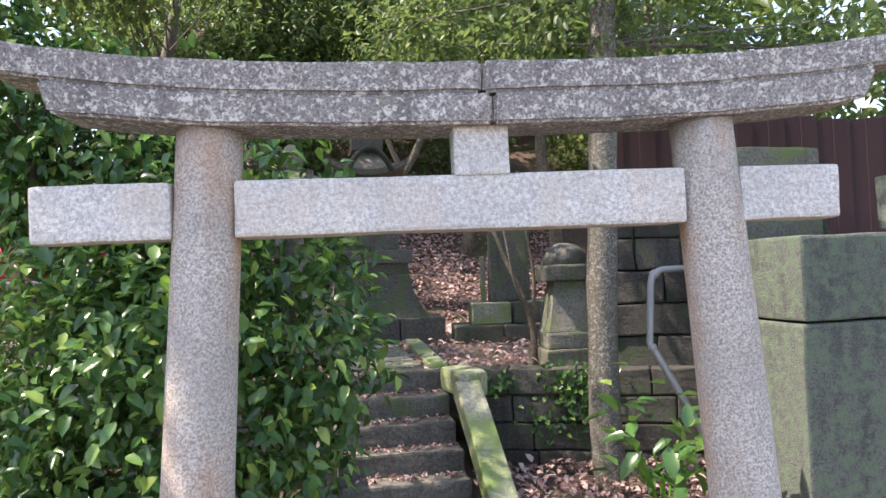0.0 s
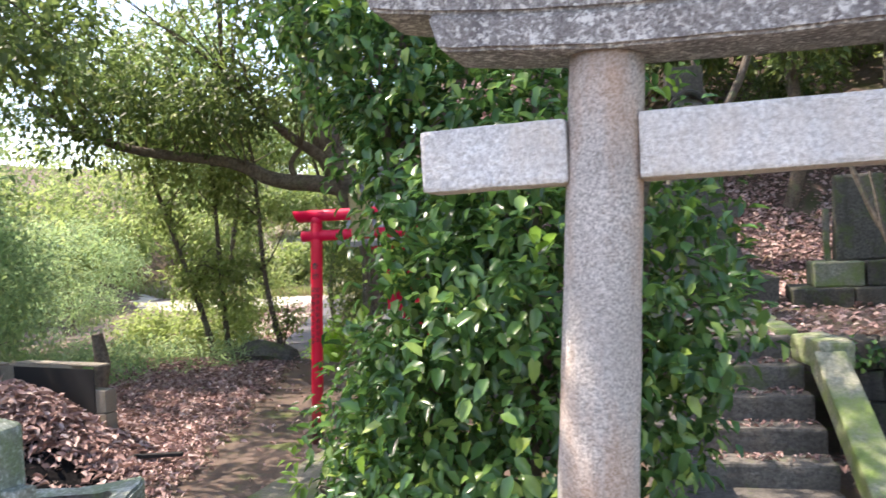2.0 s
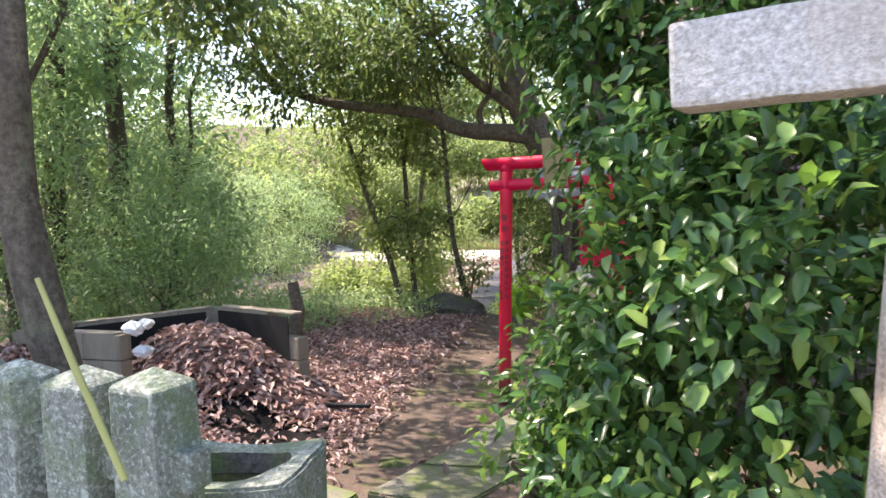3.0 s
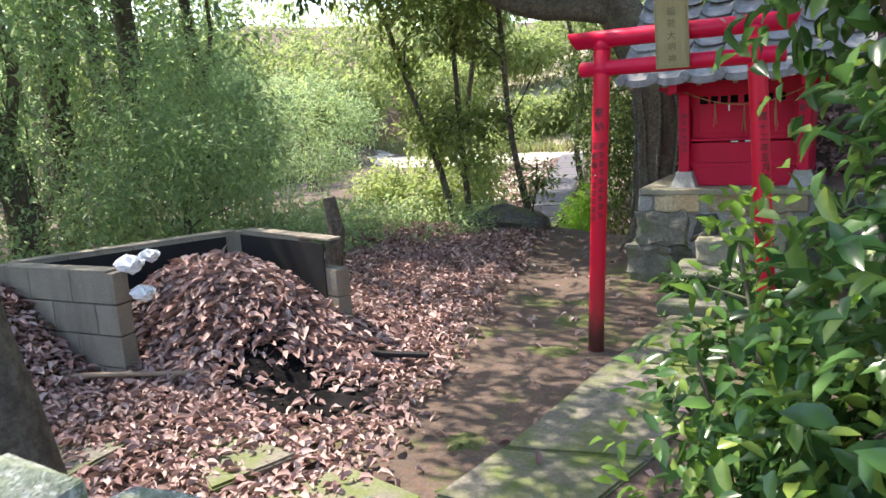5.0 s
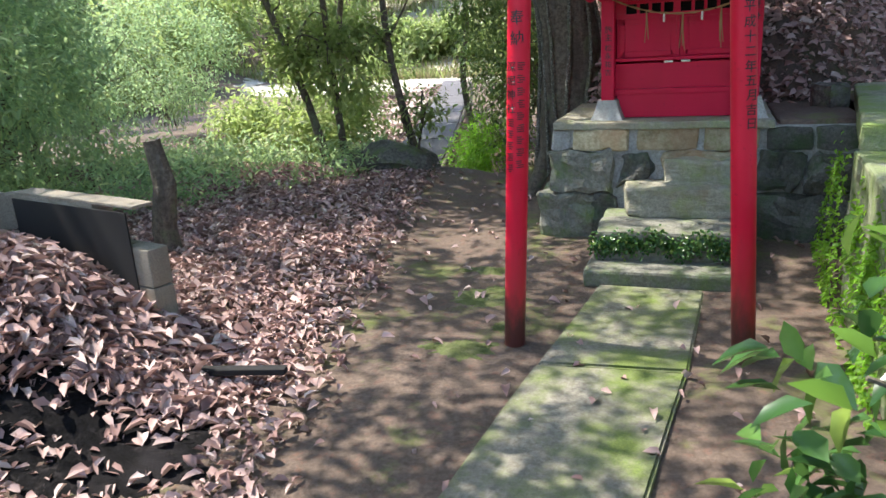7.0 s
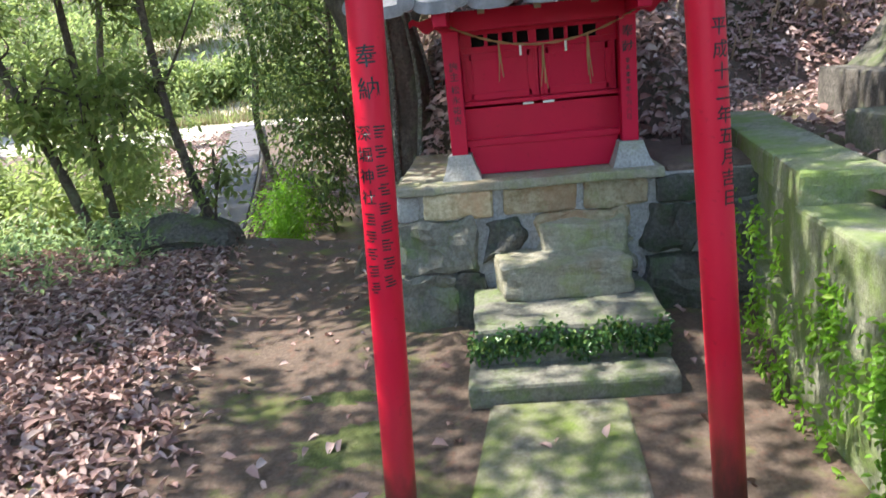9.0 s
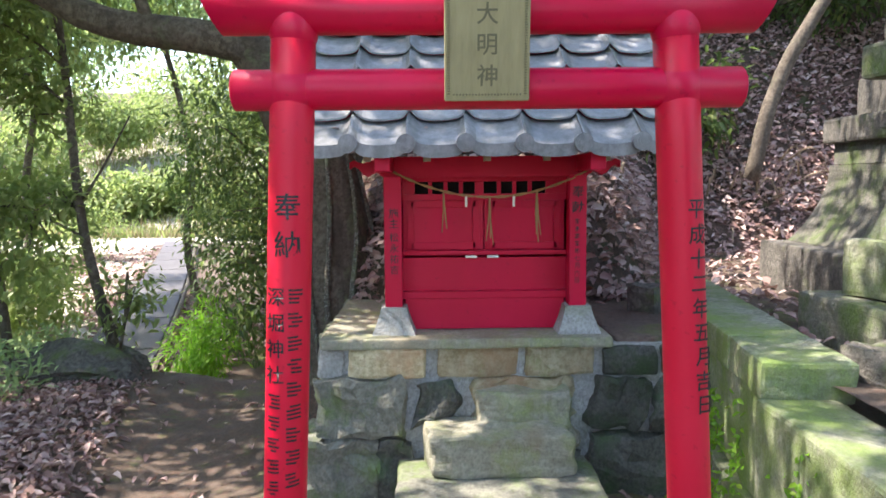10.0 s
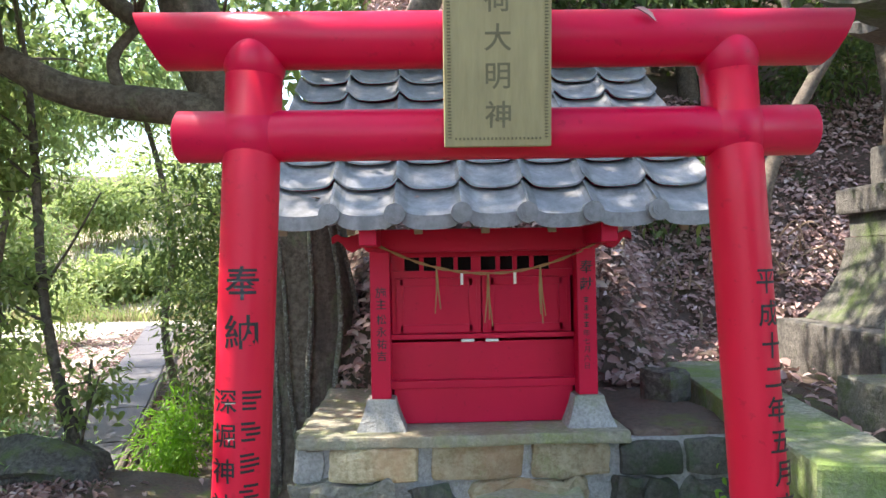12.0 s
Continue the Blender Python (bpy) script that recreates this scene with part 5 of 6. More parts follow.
grid = [[bm.verts.new((x, y, float(drift_z(x, y)) - 0.01 + 0.02 * noise.noise((x * 6, y * 6, 0)))) for x in xs_] for y in ys_]
for j in range(15):
    for i in range(23):
        bm.faces.new((grid[j][i], grid[j][i + 1], grid[j + 1][i + 1], grid[j + 1][i]))
part("mound", bm, HILL, drift, flat=False)
P = scatter(5200, -5.1, -2.95, -2.9, -1.88, drift_z, lambda x, y: smooth01(-0.045, 0.02, drift_z(x, y) - ground_z(x, y)), 0.03)
tagged(litter("drift_leaves", P, 0.075, parent=drift), kind="stuff")
P = scatter(5000, -9, -2.2, 4.6, 11, ground_z, None, 0.03)
tagged(litter("fallen_leaves", P, 0.085), "brown fallen leaves under the trees", "leaves", kind="stuff")
P = scatter(40000, -1.5, 7, 2.7, 8.5, hill_z, lambda x, y: (hill_z(x, y) > 0.7) * 1.0, 0.05)
tagged(litter("bank_leaves", P, 0.078, up=(-0.1, -0.75, 0.8)), "thick brown dead leaves on the bank", "leaves", kind="stuff")
P = scatter(4200, 1.5, 6.5, -0.3, 6.3, lambda x, y: 0.88 + 0 * x, None, 0.03)
tagged(litter("terrace_leaves", P, 0.075), "brown leaves scattered on the terrace", "leaves", kind="stuff")
P = np.concatenate([scatter(70, 2.45, 3.3, y - 0.01, y + 0.14, lambda x, yy: z + 0.0 * x, None, 0.015) for y, z in ((-0.78, 0.57), (-0.98, 0.405), (-1.2, 0.24), (-0.5, 0.735))])
tagged(litter("stair_leaves", P, 0.042), "small dead leaves on the stone steps", "leaves", kind="stuff")
P = scatter(2600, 3.4, 6.2, -3.2, -0.7, lambda x, y: 0.12 + ground_z(x, y), None, 0.03)
tagged(litter("fallen_leaves", P, 0.07), "brown fallen leaves below the terrace wall", "leaves", kind="stuff")
P = np.array([(-0.5, 1.5 + 0.26, 1.89), (-0.45, 1.74, 1.88), (-0.2, 1.62, 1.84), (-0.17, 1.63, 1.845), (-0.22, 1.64, 1.85), (0.1, 1.7, 1.86), (0.42, 1.74, 1.9), (-0.55, 1.63, 1.84)]) + np.array([0, 0, 0.012])
tagged(litter("roof_leaves", P, 0.05), "few dead brown leaves on the roof tiles", "leaves", kind="stuff")

bm = bmesh.new()
slab_ring = [bm.verts.new((-1.95 + (0.66 + 0.1 * math.sin(3 * a)) * math.cos(a), -1.38 + (0.40 + 0.06 * math.cos(5 * a)) * math.sin(a), 0.0)) for a in np.linspace(0, 2 * math.pi, 40, endpoint=False)]
f = bm.faces.new(slab_ring)
bmesh.ops.poke(bm, faces=[f])
bmesh.ops.subdivide_edges(bm, edges=bm.edges[:], cuts=3, use_grid_fill=True)
for v in bm.verts:
    r2 = ((v.co.x + 1.95) / 0.68) ** 2 + ((v.co.y + 1.38) / 0.42) ** 2
    v.co.z = max(float(ground_z(v.co.x, v.co.y)), float(heap_z(v.co.x, v.co.y)) + 0.012) + 0.026 * min(1, 2 * max(0, 1 - r2)) - 0.008 + 0.022 * noise.noise(v.co * 9) + 0.02 * noise.noise(v.co * 23)
tagged(finish("ash_patch", bm, ASH, flat=False), "black and grey ash where leaves were burnt", "ash", kind="stuff")
bm = bmesh.new()
brick(bm, (-1.72, -0.79, 0.10), (0.64, 0.055, 0.03), 14, 0.005, 0.004, 3)
tagged(finish("plank", bm, SOOT), "charred narrow plank lying on the leaves", "plank")
bm = bmesh.new()
tube(bm, curve_pts([(-3.6, -2.2, 0.16), (-2.95, -1.9, 0.2), (-2.41, -1.62, 0.17)], 10), [0.016] * 11, 7, wobble=0.4)
tagged(finish("stick", bm, DRYWOOD), "long dry stick in front of the bin", "stick")
bm = bmesh.new()
tube(bm, [(-3.27, 0.78, 0.0), (-3.28, 0.78, 0.3), (-3.25, 0.8, 0.6), (-3.28, 0.79, 0.93)], [0.1, 0.085, 0.08, 0.06], 14, wobble=0.35)
tagged(finish("tree_stump", bm, BARK), "dark broken tree stump beside the block bin", "stump")
bm = bmesh.new()
tube(bm, [(0.47, -2.72, -0.05), (0.47, -2.72, 0.12), (0.48, -2.71, 0.27)], [0.075, 0.065, 0.06], 14, wobble=0.3)
tagged(finish("tree_stump", bm, BARK), "small brown stump under the glossy shrub", "stump")
bm = bmesh.new()
bmesh.ops.create_icosphere(bm, subdivisions=4, radius=1.0)
for v in bm.verts:
    v.co = Vector((-3.04 + v.co.x * 0.68, 4.0 + v.co.y * 0.38, 0.03 + v.co.z * 0.31)) + noise.noise_vector(v.co * 1.6) * 0.13 + noise.noise_vector(v.co * 5) * 0.03
tagged(finish("rock", bm, ROCK), "large mossy rock at the foot of a slim tree", "rock")


# ---- plants ----
def tree(name, label, limbs, blobs, n, size, bark, leaf, wobble=0.12, **kw):
    """limbs: lists of points and two radii; blobs: the crown's clumps."""
    t = thing(name, label, "tree")
    bm = bmesh.new()
    for pts, r0, r1 in limbs:
        c = curve_pts(pts, 20)
        tube(bm, c, list(np.linspace(r0, r1, len(c))), 12, wobble=wobble)
    part("trunk", bm, bark, t, flat=False)
    if blobs:
        bl = np.array(blobs, float)
        bm = bmesh.new()
        tips = np.array([q for l in limbs for q in curve_pts(l[0], 20)[8:]])
        for b in bl:
            for k in range(4):
                end = b[:3] + unit(1)[0] * b[3:] * 0.75
                start = tips[np.argmin(np.linalg.norm(tips - end + np.array([0, 0, 0.3]), axis=1))]
                mid_ = start * 0.5 + end * 0.5 + unit(1)[0] * 0.15 + np.array([0, 0, 0.1])
                c = curve_pts([start, mid_, end], 8)
                tube(bm, c, list(np.linspace(0.014, 0.004, len(c))), 5)
        tagged(part("branching", bm, bark, t), kind="stuff")
        crown("crown", blobs, n, size, leaf, t, **kw)
    return t


def wobbly(x, y, z0, z1, dx, dy, amp=0.1, n=5):
    return [(x + dx * k / n + amp * math.sin(k * 2.1 + x), y + dy * k / n + amp * math.cos(k * 1.7 + y), z0 + (z1 - z0) * k / n) for k in range(n + 1)]


# the glossy camellia beside the stone gate
cam_blobs = [(1.55, -2.95, 1.1, 0.72, 0.62, 1.1), (1.22, -2.7, 0.8, 0.45, 0.5, 0.65), (2.08, -2.6, 1.12, 0.40, 0.5, 0.62), (1.9, -2.4, 2.1, 0.72, 0.6, 0.75), (1.2, -2.35, 2.2, 0.62, 0.6, 0.8), (1.02, -2.3, 2.25, 0.34, 0.45, 0.45), (2.35, -2.7, 1.35, 0.3, 0.4, 0.4), (0.82, -2.2, 2.7, 0.42, 0.5, 0.4), (0.5, -2.0, 3.05, 0.5, 0.5, 0.3), (1.32, -2.6, 1.4, 0.4, 0.5, 0.5)]
camellia = tree("camellia_bush", "dense glossy dark green camellia bush beside the stone gate", [(wobbly(1.6, -2.7, -0.1, 2.2, 0.1, 0.2, 0.05), 0.06, 0.02), (wobbly(1.4, -2.6, -0.1, 2.4, -0.5, 0.2, 0.05), 0.05, 0.02), (wobbly(1.8, -2.6, -0.1, 2.3, 0.5, 0.2, 0.05), 0.05, 0.02), (wobbly(1.25, -2.5, 0.0, 1.1, -0.15, 0.0, 0.04), 0.014, 0.006)], cam_blobs, 13500, 0.079, BARK, CAMELLIA, shell=0.3, wide=0.6, flat=0.7, droop=0.28, face=0.6)


def leaf_parts(parent, blobs, n, size, shell, mat):
    """Single leaves as parts that share four meshes."""
    shapes = []
    for k in range(4):
        o = leaf_sheet("leaf", np.zeros((1, 3)), np.array([[1.0, 0, 0]]), np.array([[0, 0, 1.0]]), size * (0.8 + 0.13 * k), size * (0.8 + 0.13 * k) * 0.6, mat, None, 0.14, 0.15 + 0.08 * k)
        shapes.append(o.data)
        bpy.data.objects.remove(o)
    c, d = blob_points(blobs, n, shell)
    for k in range(n):
        ob = new("leaf", shapes[k % 4])
        ob.parent = parent
        out = Vector(d[k]) * 0.8 + Vector(unit(1)[0]) * 0.9 + Vector((0, 0, -0.1))
        rot = out.to_track_quat("X", "Z").to_matrix().to_4x4()
        p = c[k] + rng.normal(size=3) * size * 0.6
        ob.matrix_basis = Matrix.Translation(p) @ rot @ pose(0, 0, 0, float(rng.uniform(-35, 35)), 0, 0)


leaf_parts(camellia, [(b[0], b[1] - 0.05, b[2] + 0.06, b[3] * 1.04, b[4] * 1.04, b[5] * 1.04) for b in cam_blobs], 290, 0.075, 0.05, SHOOT)
shrub_blobs = [(0.70, -2.35, 0.8, 0.26, 0.35, 0.5), (0.72, -2.45, 0.5, 0.22, 0.25, 0.36), (0.95, -2.6, 0.55, 0.35, 0.4, 0.55)]
shrub = tree("camellia_shrub", "young glossy green shrub with pale shoots by the path", [(wobbly(0.8, -2.45, -0.1, 1.2, -0.12, 0.1, 0.03), 0.018, 0.006), (wobbly(0.75, -2.5, -0.1, 0.9, -0.15, -0.05, 0.03), 0.014, 0.005), (wobbly(0.9, -2.5, -0.1, 1.0, 0.15, -0.1, 0.03), 0.016, 0.005)], shrub_blobs, 1900, 0.07, BARK, CAMELLIA, shell=0.35, wide=0.56, flat=0.7, droop=0.25, face=0.7)
leaf_parts(shrub, [(0.66, -2.34, 0.9, 0.24, 0.30, 0.42), (0.60, -2.5, 0.5, 0.26, 0.26, 0.36), (0.92, -2.55, 0.6, 0.34, 0.38, 0.5)], 280, 0.066, 0.2, SHOOT)

# the big tree behind the shrine
# Crown clumps above shrine and terrace are unseen, added to shade and dapple them.
tree("big_tree", "large old tree with a forked trunk and long low limb", [([(-0.82, 3.35, -0.1), (-0.84, 3.45, 0.6), (-0.85, 3.45, 1.4), (-1.1, 3.45, 2.2), (-1.5, 3.5, 2.9), (-1.9, 3.6, 4.2), (-2.1, 3.8, 6.0)], 0.36, 0.12), ([(-1.0, 3.42, 2.25), (-1.45, 3.38, 2.55), (-2.28, 3.3, 2.68), (-2.9, 3.2, 2.95), (-4.4, 2.9, 3.25), (-5.6, 2.7, 3.9)], 0.15, 0.035), ([(-1.45, 3.4, 2.8), (-1.75, 3.35, 3.05), (-2.15, 3.3, 3.35), (-2.9, 3.1, 4.2)], 0.10, 0.04), ([(-2.0, 3.3, 2.66), (-2.05, 3.3, 2.9), (-1.9, 3.3, 3.1)], 0.045, 0.03), ([(-0.85, 3.5, 1.6), (-0.4, 3.9, 2.8), (0.3, 4.2, 4.4), (0.6, 4.4, 6.0)], 0.16, 0.06), ([(-0.95, 3.2, -0.1), (-1.02, 3.25, 1.0), (-1.05, 3.28, 2.0)], 0.06, 0.03), ([(-0.55, 3.15, 0.5), (-0.72, 3.22, 0.9), (-0.78, 3.3, 1.8)], 0.07, 0.03), ([(-1.2, 3.0, -0.05), (-1.05, 3.2, 0.35), (-0.9, 3.35, 0.9)], 0.07, 0.08)],
     [(-3.6, 3.0, 4.4, 1.3, 1.2, 0.8), (-5.2, 2.8, 4.2, 1.2, 1.1, 0.8), (-2.4, 3.6, 6.0, 1.1, 1.0, 0.8), (-3.9, 0.9, 4.4, 0.9, 0.8, 0.45), (-4.6, 2.3, 3.3, 0.7, 0.6, 0.45), (-0.9, 2.2, 5.6, 1.2, 1.0, 0.7), (-3.2, 0.3, 5.0, 1.5, 1.3, 0.6), (0.6, 0.8, 5.8, 1.6, 1.3, 0.7), (2.2, 1.8, 5.9, 1.5, 1.4, 0.7), (-1.4, 0.6, 5.6, 1.2, 1.0, 0.5), (-2.6, 3.0, 3.6, 0.7, 0.6, 0.35), (-3.3, 3.1, 3.55, 0.9, 0.7, 0.4), (-2.2, 3.2, 4.1, 0.9, 0.7, 0.5), (-4.3, 2.9, 3.8, 1.0, 0.8, 0.45), (-1.5, 1.0, 4.2, 0.6, 0.5, 0.3), (-3.4, 5.4, 3.6, 0.9, 0.7, 0.55), (-4.4, 5.8, 3.5, 0.9, 0.8, 0.6), (-2.4, 5.6, 4.2, 0.9, 0.7, 0.6), (0.0, 2.6, 5.1, 0.9, 0.8, 0.4), (0.5, 2.3, 5.1, 0.7, 0.6, 0.3), (-1.2, 2.2, 3.5, 0.7, 0.6, 0.3), (-2.7, 2.4, 3.6, 0.9, 0.8, 0.4), (-1.9, 2.0, 5.2, 1.1, 0.8, 0.45), (-2.5, 1.8, 5.7, 0.9, 0.8, 0.45), (-1.2, 1.9, 4.9, 0.7, 0.7, 0.35)], 30000, 0.10, BARK, WOODLEAF, shell=0.4, wide=0.5)

# three slim trees by the rock
tree("slim_tree", "slim leaning tree with light green leaves", [([(-3.74, 4.2, -0.2), (-4.0, 4.2, 0.8), (-4.26, 4.2, 1.55), (-4.79, 4.2, 3.1), (-5.1, 4.2, 4.4)], 0.055, 0.025)], [(-4.5, 4.2, 2.3, 0.5, 0.5, 0.4), (-4.9, 4.1, 3.4, 0.8, 0.8, 0.6), (-3.9, 4.3, 1.6, 0.35, 0.35, 0.25), (-5.2, 4.2, 4.6, 0.9, 0.9, 0.6), (-4.2, 4.0, 3.0, 0.6, 0.6, 0.4)], 3600, 0.10, BARK, SUNLIT_LEAF, spread=1.6, shell=0.6, wide=0.48)
tree("slim_tree", "slim upright tree with light green leaves", [([(-3.62, 4.3, -0.2), (-3.7, 4.3, 1.0), (-3.76, 4.3, 2.4), (-3.85, 4.3, 4.4)], 0.05, 0.022)], [(-3.7, 4.3, 2.6, 0.55, 0.5, 0.4), (-3.9, 4.3, 3.9, 0.8, 0.8, 0.6), (-3.5, 4.2, 1.5, 0.3, 0.3, 0.2), (-3.4, 4.0, 1.1, 0.5, 0.35, 0.3), (-4.1, 4.1, 1.35, 0.5, 0.35, 0.3)], 3600, 0.10, BARK, SUNLIT_LEAF, spread=1.6, shell=0.6, wide=0.48)
tree("slim_tree", "slim tree growing beside the mossy rock", [([(-2.62, 4.2, -0.1), (-2.78, 4.2, 0.5), (-2.95, 4.2, 1.4), (-3.03, 4.2, 2.8), (-3.2, 4.2, 4.0)], 0.055, 0.02), ([(-2.95, 4.2, 1.45), (-2.75, 4.2, 1.75), (-2.52, 4.2, 2.15)], 0.014, 0.006), ([(-2.7, 4.15, 0.1), (-2.6, 4.1, 0.5), (-2.5, 4.1, 0.8)], 0.016, 0.006)], [(-3.15, 4.2, 2.3, 0.35, 0.4, 0.35), (-3.3, 4.2, 3.0, 0.5, 0.5, 0.4), (-2.6, 4.15, 0.7, 0.25, 0.25, 0.25), (-3.1, 4.2, 1.5, 0.25, 0.3, 0.2)], 2000, 0.085, BARK, SUNLIT_LEAF, spread=1.6, shell=0.6, wide=0.48)
# Clumps at (1.2, 3.0) and (0.6, -0.7): unseen, added to shade monument and stairs.
tree("terrace_tree", "grey lichen-spotted tree trunk in front of the terrace wall", [([(4.42, -1.25, -0.1), (4.39, -1.22, 0.6), (4.42, -1.2, 1.6), (4.5, -1.2, 3.0), (4.56, -1.2, 4.6), (4.7, -1.1, 6.0)], 0.125, 0.09)], [(4.8, -0.9, 5.2, 1.4, 1.2, 0.9), (3.6, -0.3, 5.6, 1.4, 1.2, 0.8), (5.8, -0.4, 5.0, 1.2, 1.0, 0.8), (1.2, 3.0, 6.0, 1.0, 0.9, 0.6), (0.6, -0.7, 5.3, 1.1, 0.9, 0.5), (4.5, -0.9, 3.65, 0.9, 0.7, 0.35), (5.7, -0.5, 3.5, 1.0, 0.8, 0.4), (6.8, -0.9, 3.5, 1.0, 0.8, 0.45), (3.5, 0.4, 4.0, 0.9, 0.8, 0.4)], 13000, 0.10, BARK_PALE, WOODLEAF)
# The last two clumps are unseen, added to keep sun off the stone gate.
tree("leaning_tree", "dark leaning tree trunk behind the stone fence", [([(-1.32, -3.25, -0.1), (-1.5, -3.3, 0.75), (-1.66, -3.35, 1.5), (-1.68, -3.38, 2.0), (-1.62, -3.4, 2.6), (-1.8, -3.3, 4.2)], 0.12, 0.07)], [(-0.5, -2.6, 4.5, 1.3, 1.0, 0.5), (0.9, -1.9, 4.4, 1.2, 1.0, 0.6), (-2.6, -3.5, 4.2, 1.0, 0.8, 0.6), (-4.2, -3.6, 3.7, 0.9, 0.7, 0.5), (-2.2, -1.3, 3.3, 0.6, 0.5, 0.35), (-2.9, -1.0, 3.6, 0.8, 0.6, 0.4), (-2.6, -1.6, 4.6, 1.0, 0.9, 0.5), (-0.4, -4.1, 5.0, 1.0, 0.9, 0.5), (1.3, -4.2, 5.2, 1.1, 0.9, 0.5)], 10500, 0.10, BARK, WOODLEAF)
tree("bank_tree", "dark leaning tree on the leafy bank", [([(3.2, 6.0, 1.6), (3.5, 6.0, 2.7), (4.25, 6.0, 4.05), (4.6, 6.1, 5.2)], 0.085, 0.05), ([(3.9, 6.0, 3.4), (3.6, 6.0, 4.2), (3.5, 6.1, 5.4)], 0.05, 0.03)], [(4.4, 6.2, 5.6, 1.4, 1.2, 0.9)], 1800, 0.09, BARK, WOODLEAF)
for i, (x, y, h, r) in enumerate(((-0.3, 8.0, 7.0, 0.16), (1.6, 8.4, 7.4, 0.14), (2.8, 8.2, 7.6, 0.13), (5.2, 7.0, 7.5, 0.12), (6.6, 6.2, 7.5, 0.13), (0.9, 8.6, 8, 0.15), (3.6, 8.6, 8, 0.14), (8.0, 5.0, 7.5, 0.14))):
    z = float(hill_z(np.array(x), np.array(y))) - 0.2
    tree("woodland_tree", "dark evergreen tree on the bank above the shrine", [(wobbly(x, y, z, h, 0.3 * math.sin(i * 3), 0.2, 0.12), r, r * 0.5)], [(x, y, h - 1.8, 1.3, 1.1, 0.9), (x + 0.7, y - 0.5, h - 0.6, 1.4, 1.2, 0.9), (x - 0.6, y + 0.3, h + 0.4, 1.4, 1.3, 0.9), (x + 0.2, y - 0.7, h - 2.9, 0.8, 0.6, 0.5)], 4200, 0.14, BARK, WOODLEAF, shell=0.4, wide=0.5)
# the wood to the west
for i, (x, y, h, r) in enumerate(((-8.4, -1.6, 5.8, 0.14), (-7.6, 2.0, 6.5, 0.18), (-10.6, 4.0, 7, 0.16), (-6.0, -3.6, 5.5, 0.12), (-13.5, 4.5, 8, 0.2), (-8.6, -3.5, 7, 0.18), (-12.5, 2.5, 8, 0.2))):
    tree("woodland_tree", "tall green tree in the wood beyond the path", [(wobbly(x, y, -0.3, h, 0.4 * math.sin(i * 2), 0.2, 0.12), r, r * 0.45)], [(x, y, h - 2.2, 1.5, 1.4, 0.9), (x + 0.9, y - 0.5, h - 0.8, 1.5, 1.4, 0.9), (x - 0.8, y + 0.6, h + 0.2, 1.6, 1.5, 1.0), (x + 0.4, y - 0.9, h - 3.0, 0.9, 0.8, 0.5)], 2800, 0.17, BARK, WEST_LIT_LEAF, shell=0.5, wide=0.55)
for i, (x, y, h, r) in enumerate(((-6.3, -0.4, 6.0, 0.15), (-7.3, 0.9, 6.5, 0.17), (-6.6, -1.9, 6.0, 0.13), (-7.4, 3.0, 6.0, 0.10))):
    tree("woodland_tree", "dark-trunked tree hung with leaves in the wood", [(wobbly(x, y, -0.3, h, 0.3 * math.sin(i * 2.6), 0.2, 0.10), r, r * 0.5), (wobbly(x + 0.05, y, 1.6, h * 0.8, 0.9 * math.cos(i * 2), 0.3, 0.10), r * 0.4, r * 0.15)], [(x + 0.5, y - 0.3, 2.5, 0.8, 0.7, 0.5), (x - 0.3, y + 0.2, 3.3, 0.9, 0.8, 0.6), (x + 0.6, y + 0.1, 4.1, 1.0, 0.9, 0.6), (x + 0.1, y - 0.4, 5.2, 1.2, 1.1, 0.7)], 4800, 0.09, BARK, WEST_LIT_LEAF, shell=0.5, wide=0.42, spread=2.6)
under = [(-5.3, 0.9, 0.9, 1.0, 0.9, 1.0), (-5.6, -0.6, 0.8, 1.1, 1.0, 1.0), (-5.4, -2.2, 0.8, 1.0, 1.0, 1.0), (-6.3, 1.8, 1.4, 1.1, 1.0, 1.4), (-7.4, 3.4, 1.3, 1.3, 1.2, 1.4), (-8.8, 5.8, 1.4, 1.3, 1.3, 1.4), (-7.0, -2.2, 1.7, 1.4, 1.3, 1.6), (-6.8, 0.2, 1.8, 1.2, 1.2, 1.5), (-5.0, -3.8, 0.9, 1.1, 1.0, 1.1), (-10.2, 1.0, 2.2, 1.8, 2.5, 2.0), (-10.5, 9.5, 1.2, 1.5, 1.5, 1.4)]
for b in under:
    t = thing("wood_shrub", "leafy green shrub at the edge of the wood", "shrub", group="woodland shrubs")
    bm = bmesh.new()
    for k in range(6):
        e = np.array(b[:3]) + unit(1)[0] * np.array(b[3:]) * 0.7
        tube(bm, curve_pts([(b[0] + 0.1 * k - 0.3, b[1], -0.1), (b[0], b[1], b[2] * 0.6), e], 8), list(np.linspace(0.02, 0.005, 9)), 5)
    part("branching", bm, BARK, t)
    lumps = [b] + [tuple(np.array(b[:3]) + unit(1)[0] * np.array(b[3:]) * np.array([0.8, 0.8, 0.7]) + np.array([0, 0, 0.2])) + tuple(np.array(b[3:]) * rng.uniform(0.25, 0.5)) for _ in range(6)]
    n = int(1700 * b[3] * b[5] + 700)
    crown("crown", lumps, n + n // 4, rng.uniform(0.055, 0.075), WEST_LIT_LEAF, t, shell=0.45, wide=0.46, spread=3.0)
    crown("crown", lumps[1:], n // 2, rng.uniform(0.075, 0.10), WEST_LIT_LEAF, t, shell=0.3, wide=0.42, spread=2.2, flat=1.0)
